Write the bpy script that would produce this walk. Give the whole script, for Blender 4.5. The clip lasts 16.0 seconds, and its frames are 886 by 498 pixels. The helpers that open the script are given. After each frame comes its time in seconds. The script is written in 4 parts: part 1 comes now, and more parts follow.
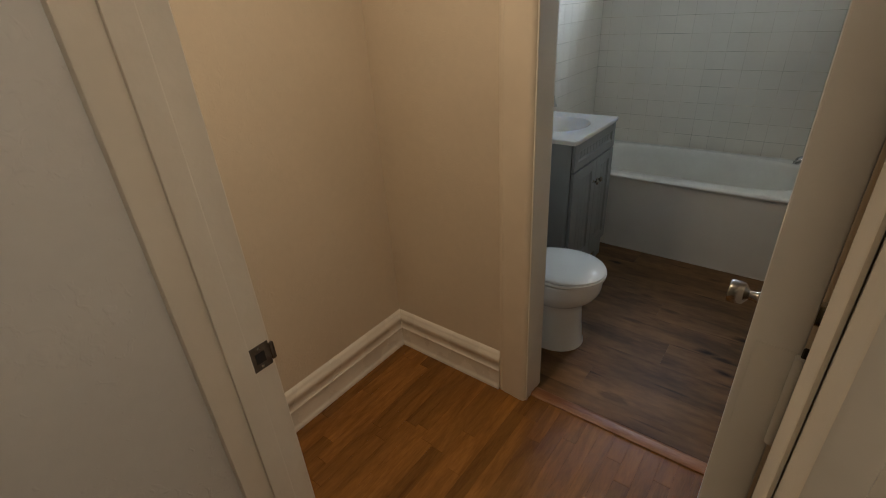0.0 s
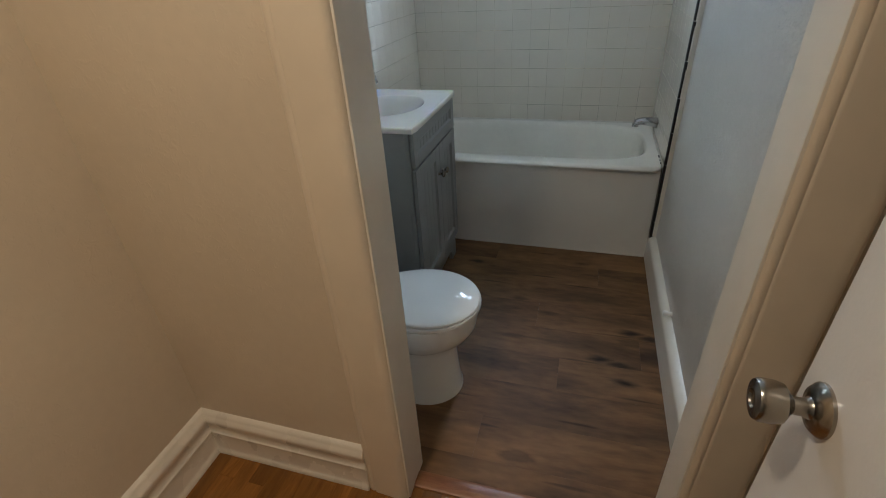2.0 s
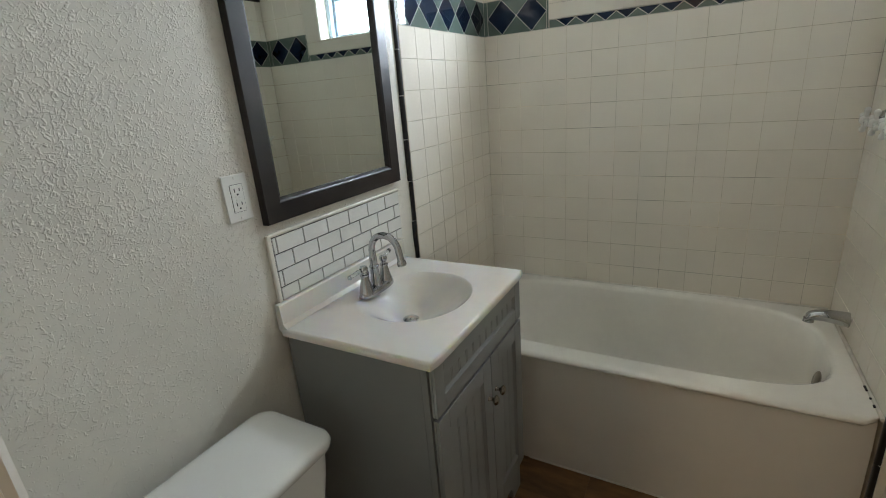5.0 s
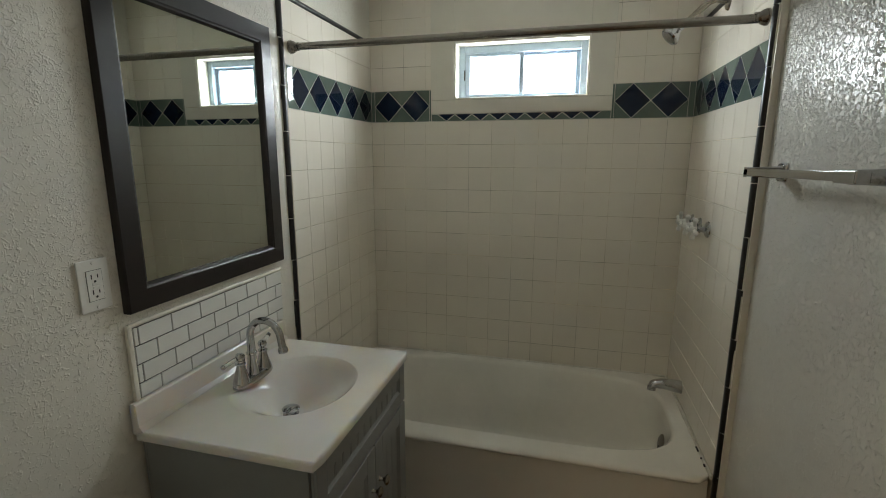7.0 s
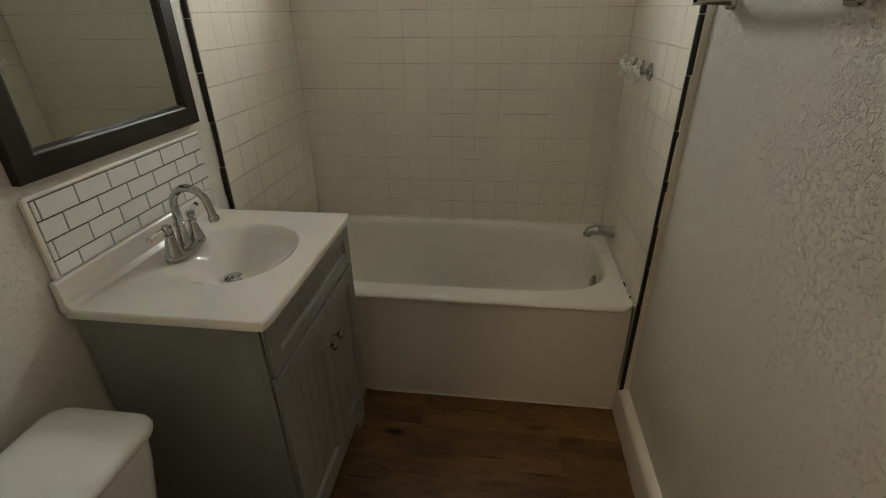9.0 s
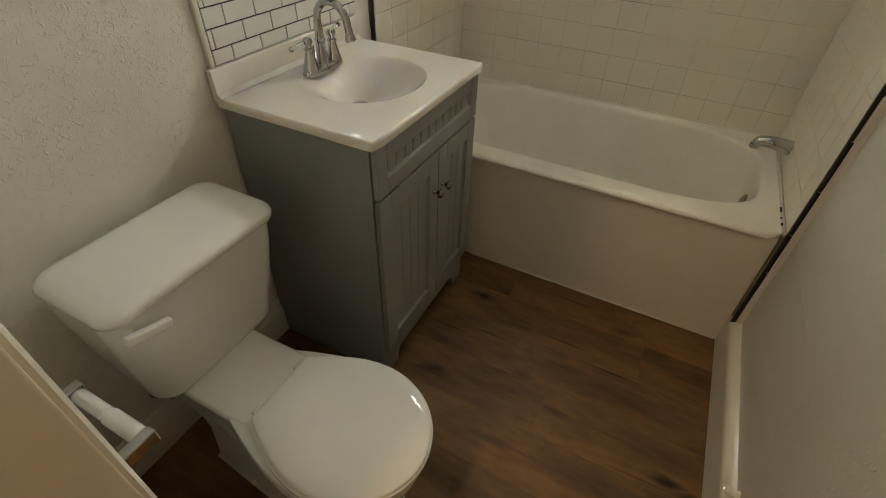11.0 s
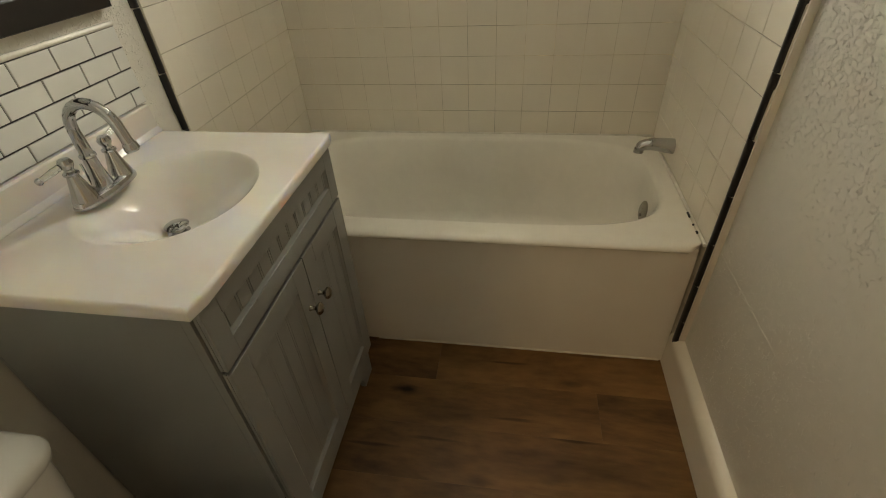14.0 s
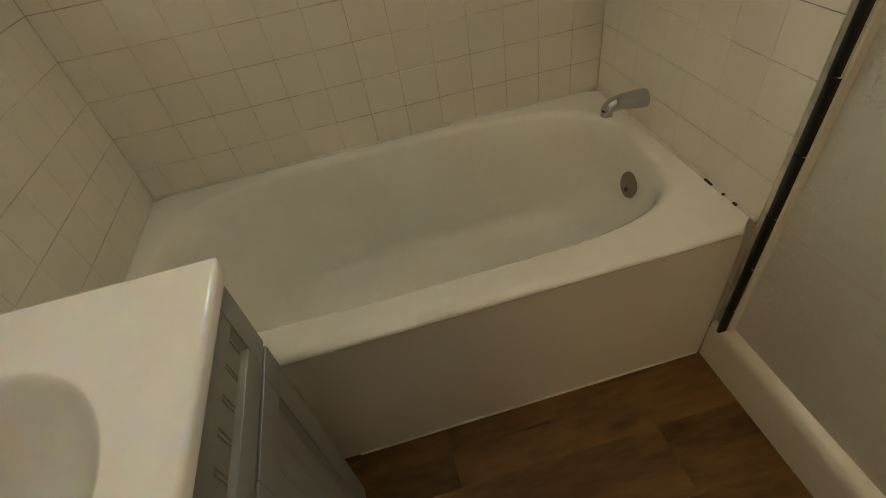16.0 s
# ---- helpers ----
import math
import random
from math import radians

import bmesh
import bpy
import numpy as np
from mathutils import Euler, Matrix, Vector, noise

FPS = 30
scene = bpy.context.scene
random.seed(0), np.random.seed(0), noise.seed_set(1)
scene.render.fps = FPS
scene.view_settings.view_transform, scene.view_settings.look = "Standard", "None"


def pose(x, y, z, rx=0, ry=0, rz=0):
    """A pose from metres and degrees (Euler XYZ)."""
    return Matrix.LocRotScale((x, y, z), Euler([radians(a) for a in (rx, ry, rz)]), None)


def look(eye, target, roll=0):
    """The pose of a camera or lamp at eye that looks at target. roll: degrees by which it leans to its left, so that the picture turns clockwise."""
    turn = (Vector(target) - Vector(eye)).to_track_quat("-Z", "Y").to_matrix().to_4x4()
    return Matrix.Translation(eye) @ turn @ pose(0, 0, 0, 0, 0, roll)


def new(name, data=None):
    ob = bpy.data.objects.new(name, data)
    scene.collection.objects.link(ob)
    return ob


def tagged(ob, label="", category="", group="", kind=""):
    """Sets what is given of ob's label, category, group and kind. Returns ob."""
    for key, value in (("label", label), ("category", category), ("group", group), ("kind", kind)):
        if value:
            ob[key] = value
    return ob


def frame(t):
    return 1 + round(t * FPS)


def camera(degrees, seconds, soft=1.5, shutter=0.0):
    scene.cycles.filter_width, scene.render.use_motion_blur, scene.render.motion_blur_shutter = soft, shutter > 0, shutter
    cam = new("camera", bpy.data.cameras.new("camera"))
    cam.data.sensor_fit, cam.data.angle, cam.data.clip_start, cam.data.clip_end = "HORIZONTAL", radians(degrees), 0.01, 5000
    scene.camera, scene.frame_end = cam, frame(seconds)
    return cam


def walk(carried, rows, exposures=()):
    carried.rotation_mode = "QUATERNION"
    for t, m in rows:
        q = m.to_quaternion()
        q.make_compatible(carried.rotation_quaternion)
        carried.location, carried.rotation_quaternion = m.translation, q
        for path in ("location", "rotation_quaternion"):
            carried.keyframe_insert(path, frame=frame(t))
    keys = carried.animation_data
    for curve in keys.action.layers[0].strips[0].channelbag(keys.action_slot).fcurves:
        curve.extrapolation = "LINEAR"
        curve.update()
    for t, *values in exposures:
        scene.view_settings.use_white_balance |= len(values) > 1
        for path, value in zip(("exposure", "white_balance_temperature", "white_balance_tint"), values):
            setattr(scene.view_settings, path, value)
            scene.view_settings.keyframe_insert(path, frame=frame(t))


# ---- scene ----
cam = camera(87.1, 16.0, soft=1.0)
PATH = [
    (0, (1.383, 0.043, 1.566), (0.267, 1.415, 0.63), -3.8),
    (0.5, (1.351, 0.052, 1.524), (0.328, 1.412, 0.475), -4.7),
    (1, (1.3, 0.154, 1.484), (0.402, 1.566, 0.388), -4.7),
    (1.5, (1.189, 0.411, 1.445), (0.445, 1.922, 0.367), -5.1),
    (2, (1.101, 0.639, 1.429), (0.573, 2.263, 0.387), -3.6),
    (2.5, (1.026, 0.857, 1.435), (0.64, 2.551, 0.445), -3.7),
    (3, (1.019, 1.101, 1.417), (0.608, 2.813, 0.468), -3.4),
    (3.5, (1.017, 1.271, 1.402), (0.458, 2.912, 0.404), -3.0),
    (4, (1.001, 1.375, 1.397), (0.293, 2.99, 0.453), -4.5),
    (4.5, (0.983, 1.463, 1.434), (0.108, 3.08, 0.647), -5.7),
    (4.7, (0.986, 1.478, 1.458), (0.04, 3.089, 0.743), -5.5),
    (6.8, (0.981, 1.45, 1.553), (0.394, 3.322, 1.165), -0.0),
    (7, (0.978, 1.455, 1.559), (0.483, 3.354, 1.17), 0.1),
    (7.5, (0.971, 1.471, 1.556), (0.628, 3.389, 1.107), -0.4),
    (8, (0.974, 1.481, 1.549), (0.756, 3.403, 1.041), -1.1),
    (8.5, (0.971, 1.488, 1.527), (0.771, 3.34, 0.801), -1.3),
    (9, (0.979, 1.488, 1.506), (0.746, 3.252, 0.591), -0.8),
    (9.5, (0.997, 1.486, 1.475), (0.662, 3.137, 0.396), -0.9),
    (10, (1.007, 1.484, 1.436), (0.543, 3.008, 0.227), 0.5),
    (10.2, (1.013, 1.485, 1.429), (0.469, 2.971, 0.206), 0.1),
    (12.3, (1.058, 1.483, 1.388), (0.355, 2.749, 0.009), 3.0),
    (12.5, (1.05, 1.49, 1.387), (0.399, 2.784, 0.007), 1.9),
    (13, (0.991, 1.536, 1.387), (0.519, 2.979, 0.084), 2.0),
    (13.5, (0.952, 1.629, 1.388), (0.632, 3.162, 0.144), 0.3),
    (14, (0.942, 1.834, 1.373), (0.651, 3.389, 0.149), -3.6),
    (14.5, (0.911, 1.978, 1.354), (0.758, 3.56, 0.14), -6.5),
    (15, (0.822, 2.123, 1.348), (0.818, 3.692, 0.107), -8.4),
    (15.5, (0.752, 2.248, 1.331), (0.838, 3.772, 0.039), -10.6),
    (16, (0.719, 2.364, 1.282), (0.879, 3.817, -0.083), -11.0),
]
EXPOSURES = [
    (0.0, 0.26, 5600, 11),
    (1.5, 0.60, 5350, 10),
    (2.5, 0.72, 5150, 9),
    (3.5, 0.80, 5750, 10),
    (4.5, 0.86, 6050, 11),
    (7.0, 0.06, 6700, 8),
    (8.0, -0.04, 6900, 8),
    (9.0, 0.12, 7500, 11),
    (12.5, 0.90, 8000, 10),
    (16.0, 0.62, 8650, 11),
]
walk(cam, [(t, look(eye, target, roll)) for t, eye, target, roll in PATH], EXPOSURES)

# ---- light ----
world = bpy.data.worlds.new("sky")
scene.world = world
world.use_nodes = True
wn = world.node_tree.nodes
sky = wn.new("ShaderNodeTexSky")
sky.sky_type, sky.sun_disc = "NISHITA", False
sky.sun_elevation, sky.sun_rotation = radians(40), radians(150)
wn["Background"].inputs["Strength"].default_value = 0.1
world.node_tree.links.new(sky.outputs["Color"], wn["Background"].inputs["Color"])


def area_lamp(name, m, sx, sy, watts, colour, shape="RECTANGLE"):
    d = bpy.data.lights.new(name, "AREA")
    d.shape, d.size, d.size_y, d.energy, d.color = shape, sx, sy, watts, colour
    ob = new(name, d)
    ob.matrix_world = m
    return ob


WINDOW_WATTS, HALL_WATTS, ROOM_WATTS = 17.5, 4.3, 2.7
area_lamp("window_daylight", pose(0.745, 3.905, 1.962, -80, 0, 0), 0.60, 0.25, WINDOW_WATTS, (0.84, 0.925, 1.0))
hall_light = area_lamp("hall_lamp_light", pose(0.60, 0.82, 2.385, 0, 0, 0), 0.13, 0.13, HALL_WATTS, (1.0, 0.76, 0.49), "DISK")
hall_light.data.spread = radians(138)
# added fill for the corridor, no lamp is known there
area_lamp("room_lamp_light", pose(1.49, 0.05, 2.33, 0, 0, 0), 0.20, 0.20, ROOM_WATTS, (1.0, 0.80, 0.57), "DISK")


# ---- materials ----
def mat(name, col, rough=0.5, metal=0.0, vary=0.06, vscale=3.0, fine=0.0, fscale=60.0, bump=0.0, bscale=80.0,
        coat=0.0, rand=0.0, rvary=0.0, bump2=0.0, b2scale=12.0):
    m = bpy.data.materials.new(name)
    m.use_nodes = True
    nt = m.node_tree
    N, L = nt.nodes, nt.links
    b = N["Principled BSDF"]
    b.inputs["Metallic"].default_value = metal
    b.inputs["Roughness"].default_value = rough
    b.inputs["Coat Weight"].default_value = coat
    b.inputs["Coat Roughness"].default_value = 0.08
    tc = N.new("ShaderNodeTexCoord")
    geo = N.new("ShaderNodeNewGeometry")
    n1 = N.new("ShaderNodeTexNoise")
    n1.inputs["Scale"].default_value, n1.inputs["Detail"].default_value = vscale, 5
    L.new(geo.outputs["Position"], n1.inputs["Vector"])
    n2 = N.new("ShaderNodeTexNoise")
    n2.inputs["Scale"].default_value, n2.inputs["Detail"].default_value = fscale, 3
    L.new(geo.outputs["Position"], n2.inputs["Vector"])
    r1 = N.new("ShaderNodeMapRange")
    r1.inputs["From Min"].default_value, r1.inputs["From Max"].default_value = 0.3, 0.7
    r1.inputs["To Min"].default_value, r1.inputs["To Max"].default_value = 1 - vary, 1 + vary
    L.new(n1.outputs["Fac"], r1.inputs["Value"])
    r2 = N.new("ShaderNodeMapRange")
    r2.inputs["From Min"].default_value, r2.inputs["From Max"].default_value = 0.3, 0.7
    r2.inputs["To Min"].default_value, r2.inputs["To Max"].default_value = 1 - fine, 1 + fine
    L.new(n2.outputs["Fac"], r2.inputs["Value"])
    mu = N.new("ShaderNodeMath")
    mu.operation = "MULTIPLY"
    L.new(r1.outputs[0], mu.inputs[0])
    L.new(r2.outputs[0], mu.inputs[1])
    last = mu.outputs[0]
    if rand:
        oi = N.new("ShaderNodeObjectInfo")
        r3 = N.new("ShaderNodeMapRange")
        r3.inputs["To Min"].default_value, r3.inputs["To Max"].default_value = 1 - rand, 1 + rand
        L.new(oi.outputs["Random"], r3.inputs["Value"])
        m3 = N.new("ShaderNodeMath")
        m3.operation = "MULTIPLY"
        L.new(last, m3.inputs[0])
        L.new(r3.outputs[0], m3.inputs[1])
        last = m3.outputs[0]
    sc = N.new("ShaderNodeVectorMath")
    sc.operation = "SCALE"
    sc.inputs[0].default_value = col
    L.new(last, sc.inputs["Scale"])
    L.new(sc.outputs[0], b.inputs["Base Color"])
    if rvary:
        rr = N.new("ShaderNodeMapRange")
        rr.inputs["From Min"].default_value, rr.inputs["From Max"].default_value = 0.3, 0.7
        rr.inputs["To Min"].default_value, rr.inputs["To Max"].default_value = rough - rvary, rough + rvary
        L.new(n1.outputs["Fac"], rr.inputs["Value"])
        L.new(rr.outputs[0], b.inputs["Roughness"])
    normal = None
    if bump:
        n3 = N.new("ShaderNodeTexNoise")
        n3.inputs["Scale"].default_value, n3.inputs["Detail"].default_value = bscale, 3
        L.new(geo.outputs["Position"], n3.inputs["Vector"])
        bp = N.new("ShaderNodeBump")
        bp.inputs["Strength"].default_value, bp.inputs["Distance"].default_value = 1.0, bump
        L.new(n3.outputs["Fac"], bp.inputs["Height"])
        normal = bp
    if bump2:
        n4 = N.new("ShaderNodeTexNoise")
        n4.inputs["Scale"].default_value, n4.inputs["Detail"].default_value = b2scale, 2
        L.new(geo.outputs["Position"], n4.inputs["Vector"])
        bp2 = N.new("ShaderNodeBump")
        bp2.inputs["Strength"].default_value, bp2.inputs["Distance"].default_value = 1.0, bump2
        L.new(n4.outputs["Fac"], bp2.inputs["Height"])
        if normal:
            L.new(normal.outputs[0], bp2.inputs["Normal"])
        normal = bp2
    if normal:
        L.new(normal.outputs[0], b.inputs["Normal"])
    return m


def plaster(name, col, rough, splat, scale=95.0, smooth_below=None, sparse=0.10, fade=0.5, bare=0.13):
    """Painted wall with a knocked-down splatter texture: flecks that crowd together in places and higher up."""
    m = mat(name, col, rough, vary=0.03, vscale=2.2, fine=0.015, fscale=40)
    nt = m.node_tree
    N, L = nt.nodes, nt.links
    b = N["Principled BSDF"]
    geo = N.new("ShaderNodeNewGeometry")
    n = N.new("ShaderNodeTexNoise")
    n.inputs["Scale"].default_value, n.inputs["Detail"].default_value = scale, 2.0
    n.inputs["Distortion"].default_value = 1.1
    L.new(geo.outputs["Position"], n.inputs["Vector"])
    patch = N.new("ShaderNodeTexNoise")
    patch.inputs["Scale"].default_value, patch.inputs["Detail"].default_value = 4.5, 3
    L.new(geo.outputs["Position"], patch.inputs["Vector"])
    pr = N.new("ShaderNodeMapRange")
    pr.inputs["From Min"].default_value, pr.inputs["From Max"].default_value = 0.36, 0.64
    pr.inputs["To Min"].default_value, pr.inputs["To Max"].default_value = sparse, 0.0
    L.new(patch.outputs["Fac"], pr.inputs["Value"])
    sub = N.new("ShaderNodeMath")
    sub.operation = "SUBTRACT"
    L.new(n.outputs["Fac"], sub.inputs[0])
    L.new(pr.outputs[0], sub.inputs[1])
    last = sub.outputs[0]
    if smooth_below is not None:
        sep = N.new("ShaderNodeSeparateXYZ")
        L.new(geo.outputs["Position"], sep.inputs[0])
        zr = N.new("ShaderNodeMapRange")
        zr.inputs["From Min"].default_value, zr.inputs["From Max"].default_value = smooth_below, smooth_below + fade
        zr.inputs["To Min"].default_value, zr.inputs["To Max"].default_value = bare, 0.0
        L.new(sep.outputs["Z"], zr.inputs["Value"])
        m2 = N.new("ShaderNodeMath")
        m2.operation = "SUBTRACT"
        L.new(last, m2.inputs[0])
        L.new(zr.outputs[0], m2.inputs[1])
        last = m2.outputs[0]
    ramp = N.new("ShaderNodeMapRange")
    ramp.inputs["From Min"].default_value, ramp.inputs["From Max"].default_value = 0.46, 0.76
    L.new(last, ramp.inputs["Value"])
    last = ramp.outputs[0]
    bp = N.new("ShaderNodeBump")
    bp.inputs["Strength"].default_value, bp.inputs["Distance"].default_value = 1.0, splat
    L.new(last, bp.inputs["Height"])
    soft = N.new("ShaderNodeTexNoise")
    soft.inputs["Scale"].default_value, soft.inputs["Detail"].default_value = 7, 2
    L.new(geo.outputs["Position"], soft.inputs["Vector"])
    bp2 = N.new("ShaderNodeBump")
    bp2.inputs["Strength"].default_value, bp2.inputs["Distance"].default_value = 1.0, 0.0015
    L.new(soft.outputs["Fac"], bp2.inputs["Height"])
    L.new(bp.outputs[0], bp2.inputs["Normal"])
    L.new(bp2.outputs[0], b.inputs["Normal"])
    return m


def wood(name, dark, light, along, rough, stretch, knots=0.0, rand=0.25, gscale=1.0):
    """Planks: grain stretched along one axis, tone changing from plank to plank."""
    m = bpy.data.materials.new(name)
    m.use_nodes = True
    nt = m.node_tree
    N, L = nt.nodes, nt.links
    b = N["Principled BSDF"]
    b.inputs["Roughness"].default_value = rough
    b.inputs["Specular IOR Level"].default_value = 0.22 if knots else 0.45
    geo = N.new("ShaderNodeNewGeometry")
    oi = N.new("ShaderNodeObjectInfo")
    off = N.new("ShaderNodeVectorMath")
    off.operation = "SCALE"
    off.inputs[0].default_value = (37.0, 53.0, 11.0)
    L.new(oi.outputs["Random"], off.inputs["Scale"])
    add = N.new("ShaderNodeVectorMath")
    L.new(geo.outputs["Position"], add.inputs[0])
    L.new(off.outputs[0], add.inputs[1])
    mp = N.new("ShaderNodeMapping")
    s = [9.0 * stretch * gscale] * 3
    s[along] = 9.0 * gscale
    mp.inputs["Scale"].default_value = s
    L.new(add.outputs[0], mp.inputs["Vector"])
    g = N.new("ShaderNodeTexNoise")
    g.inputs["Scale"].default_value, g.inputs["Detail"].default_value = 0.30, 7
    g.inputs["Roughness"].default_value, g.inputs["Distortion"].default_value = 0.62, 0.8
    L.new(mp.outputs[0], g.inputs["Vector"])
    g2 = N.new("ShaderNodeTexNoise")
    g2.inputs["Scale"].default_value, g2.inputs["Detail"].default_value = 3.2, 4
    L.new(mp.outputs[0], g2.inputs["Vector"])
    mx = N.new("ShaderNodeMath")
    mx.operation = "MULTIPLY_ADD"
    mx.inputs[1].default_value = 0.35
    L.new(g2.outputs["Fac"], mx.inputs[0])
    L.new(g.outputs["Fac"], mx.inputs[2])
    ramp = N.new("ShaderNodeValToRGB")
    ramp.color_ramp.elements[0].position, ramp.color_ramp.elements[0].color = 0.48, (*dark, 1)
    ramp.color_ramp.elements[1].position, ramp.color_ramp.elements[1].color = 0.88, (*light, 1)
    L.new(mx.outputs[0], ramp.inputs[0])
    tone = N.new("ShaderNodeMapRange")
    tone.inputs["To Min"].default_value, tone.inputs["To Max"].default_value = 1 - rand, 1 + rand
    L.new(oi.outputs["Random"], tone.inputs["Value"])
    sc = N.new("ShaderNodeVectorMath")
    sc.operation = "SCALE"
    L.new(ramp.outputs[0], sc.inputs[0])
    L.new(tone.outputs[0], sc.inputs["Scale"])
    col = sc.outputs[0]
    if knots:
        for ka, kc, r0, r1, deep, shift in ((3.4, 8.5, .03, .26, knots, 0.0), (1.9, 28.0, .05, .22, knots * .60, 4.7), (1.6, 8.0, .05, .60, knots * .50, 9.1)):
            km = N.new("ShaderNodeMapping")
            ks = [kc] * 3
            ks[along] = ka
            ks[2] = 0.0
            km.inputs["Scale"].default_value = ks
            km.inputs["Location"].default_value = (shift, shift * 1.3, 0)
            L.new(add.outputs[0], km.inputs["Vector"])
            wob = N.new("ShaderNodeTexNoise")
            wob.inputs["Scale"].default_value, wob.inputs["Detail"].default_value = 3.5, 5
            L.new(km.outputs[0], wob.inputs["Vector"])
            wadd = N.new("ShaderNodeVectorMath")
            wadd.operation = "MULTIPLY_ADD"
            wadd.inputs[1].default_value = (0.26, 0.26, 0)
            L.new(wob.outputs["Color"], wadd.inputs[0])
            L.new(km.outputs[0], wadd.inputs[2])
            vo = N.new("ShaderNodeTexVoronoi")
            vo.inputs["Scale"].default_value = 1.0
            L.new(wadd.outputs[0], vo.inputs["Vector"])
            kr = N.new("ShaderNodeMapRange")
            kr.interpolation_type = "SMOOTHSTEP"
            kr.inputs["From Min"].default_value, kr.inputs["From Max"].default_value = r0, r1
            kr.inputs["To Min"].default_value, kr.inputs["To Max"].default_value = 1 - deep, 1.0
            L.new(vo.outputs["Distance"], kr.inputs["Value"])
            some = N.new("ShaderNodeSeparateColor")
            L.new(vo.outputs["Color"], some.inputs[0])
            sr = N.new("ShaderNodeMapRange")
            sr.inputs["From Min"].default_value, sr.inputs["From Max"].default_value = 0.45, 0.85
            L.new(some.outputs[0], sr.inputs["Value"])
            mk = N.new("ShaderNodeMath")
            mk.operation = "MAXIMUM"
            L.new(kr.outputs[0], mk.inputs[0])
            L.new(sr.outputs[0], mk.inputs[1])
            k2 = N.new("ShaderNodeVectorMath")
            k2.operation = "SCALE"
            L.new(col, k2.inputs[0])
            L.new(mk.outputs[0], k2.inputs["Scale"])
            col = k2.outputs[0]
    L.new(col, b.inputs["Base Color"])
    bp = N.new("ShaderNodeBump")
    bp.inputs["Strength"].default_value, bp.inputs["Distance"].default_value = 1.0, 0.0006
    L.new(g2.outputs["Fac"], bp.inputs["Height"])
    L.new(bp.outputs[0], b.inputs["Normal"])
    return m


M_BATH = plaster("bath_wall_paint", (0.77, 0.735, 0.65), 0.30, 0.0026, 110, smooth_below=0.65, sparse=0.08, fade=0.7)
# same paint as the left wall, the right side's shade put into the colour
M_BATH_R = plaster("bath_wall_paint_shaded", (0.66, 0.63, 0.555), 0.31, 0.0062, 125, smooth_below=0.80, sparse=0.03, fade=0.6, bare=0.15)
M_HALL = plaster("hall_wall_paint", (0.665, 0.565, 0.415), 0.45, 0.0006, 60, sparse=0.18)
M_PASSAGE = plaster("corridor_paint", (0.70, 0.68, 0.63), 0.50, 0.0012, 48, sparse=0.26)
M_CEIL = mat("ceiling_paint", (0.80, 0.77, 0.70), 0.7, vary=0.03, bump=0.0015, bscale=70)
M_TRIM = mat("trim_paint", (0.80, 0.73, 0.60), 0.28, vary=0.04, vscale=6, bump=0.0006, bscale=22, rvary=0.05)
M_JAMB = mat("jamb_paint", (0.78, 0.71, 0.58), 0.33, vary=0.05, vscale=5, bump=0.0010, bscale=30, bump2=0.002, b2scale=6)
M_CASING = mat("casing_paint", (0.74, 0.635, 0.475), 0.33, vary=0.05, vscale=5, bump=0.0006, bscale=25, bump2=0.002, b2scale=7)
M_BTRIM = mat("bath_trim_paint", (0.80, 0.76, 0.66), 0.25, vary=0.03, vscale=6, bump=0.0006, bscale=25)
M_DOOR = mat("door_paint", (0.78, 0.74, 0.66), 0.32, vary=0.03, vscale=2, bump=0.0003, bscale=140)
M_TILE = mat("tile_glaze", (0.88, 0.82, 0.71), 0.05, vary=0.02, vscale=5, rand=0.012, bump2=0.0003, b2scale=9)
M_GROUT = mat("tile_grout", (0.60, 0.53, 0.41), 0.8, vary=0.45, vscale=3.0, fine=0.25, fscale=25)
M_CAULK = mat("caulk", (0.74, 0.71, 0.63), 0.5, vary=0.12, vscale=20, bump=0.001, bscale=60)
M_NAVY = mat("navy_glaze", (0.006, 0.015, 0.038), 0.03, vary=0.25, vscale=12, rand=0.2)
M_GREEN = mat("sage_glaze", (0.135, 0.180, 0.150), 0.03, vary=0.10, vscale=12, rand=0.1)
M_BLACK = mat("black_liner_glaze", (0.012, 0.011, 0.011), 0.34, vary=0.2, vscale=10)
M_BANDGROUT = mat("band_grout", (0.58, 0.56, 0.50), 0.8, vary=0.1)
M_SUBWAY = mat("subway_glaze", (0.80, 0.79, 0.74), 0.10, vary=0.015, rand=0.02)
M_DARKGROUT = mat("dark_grout", (0.06, 0.057, 0.055), 0.85, vary=0.2, vscale=15)
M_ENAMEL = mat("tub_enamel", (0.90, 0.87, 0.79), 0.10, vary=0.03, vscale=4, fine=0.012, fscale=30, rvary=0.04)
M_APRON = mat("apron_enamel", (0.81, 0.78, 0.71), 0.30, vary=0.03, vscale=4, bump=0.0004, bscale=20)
M_CHINA = mat("vitreous_china", (0.82, 0.82, 0.78), 0.045, vary=0.012, vscale=3)
M_SEAT = mat("seat_plastic", (0.82, 0.81, 0.77), 0.035, vary=0.01)
M_GREY = mat("vanity_grey_paint", (0.255, 0.262, 0.252), 0.36, vary=0.03, vscale=4, bump=0.0002, bscale=160)
M_MARBLE = mat("cultured_marble", (0.76, 0.715, 0.66), 0.07, vary=0.02, vscale=9, fine=0.012, fscale=26)
mb = M_MARBLE.node_tree.nodes["Principled BSDF"]
mb.inputs["Subsurface Weight"].default_value, mb.inputs["Subsurface Scale"].default_value = 0.5, 0.02
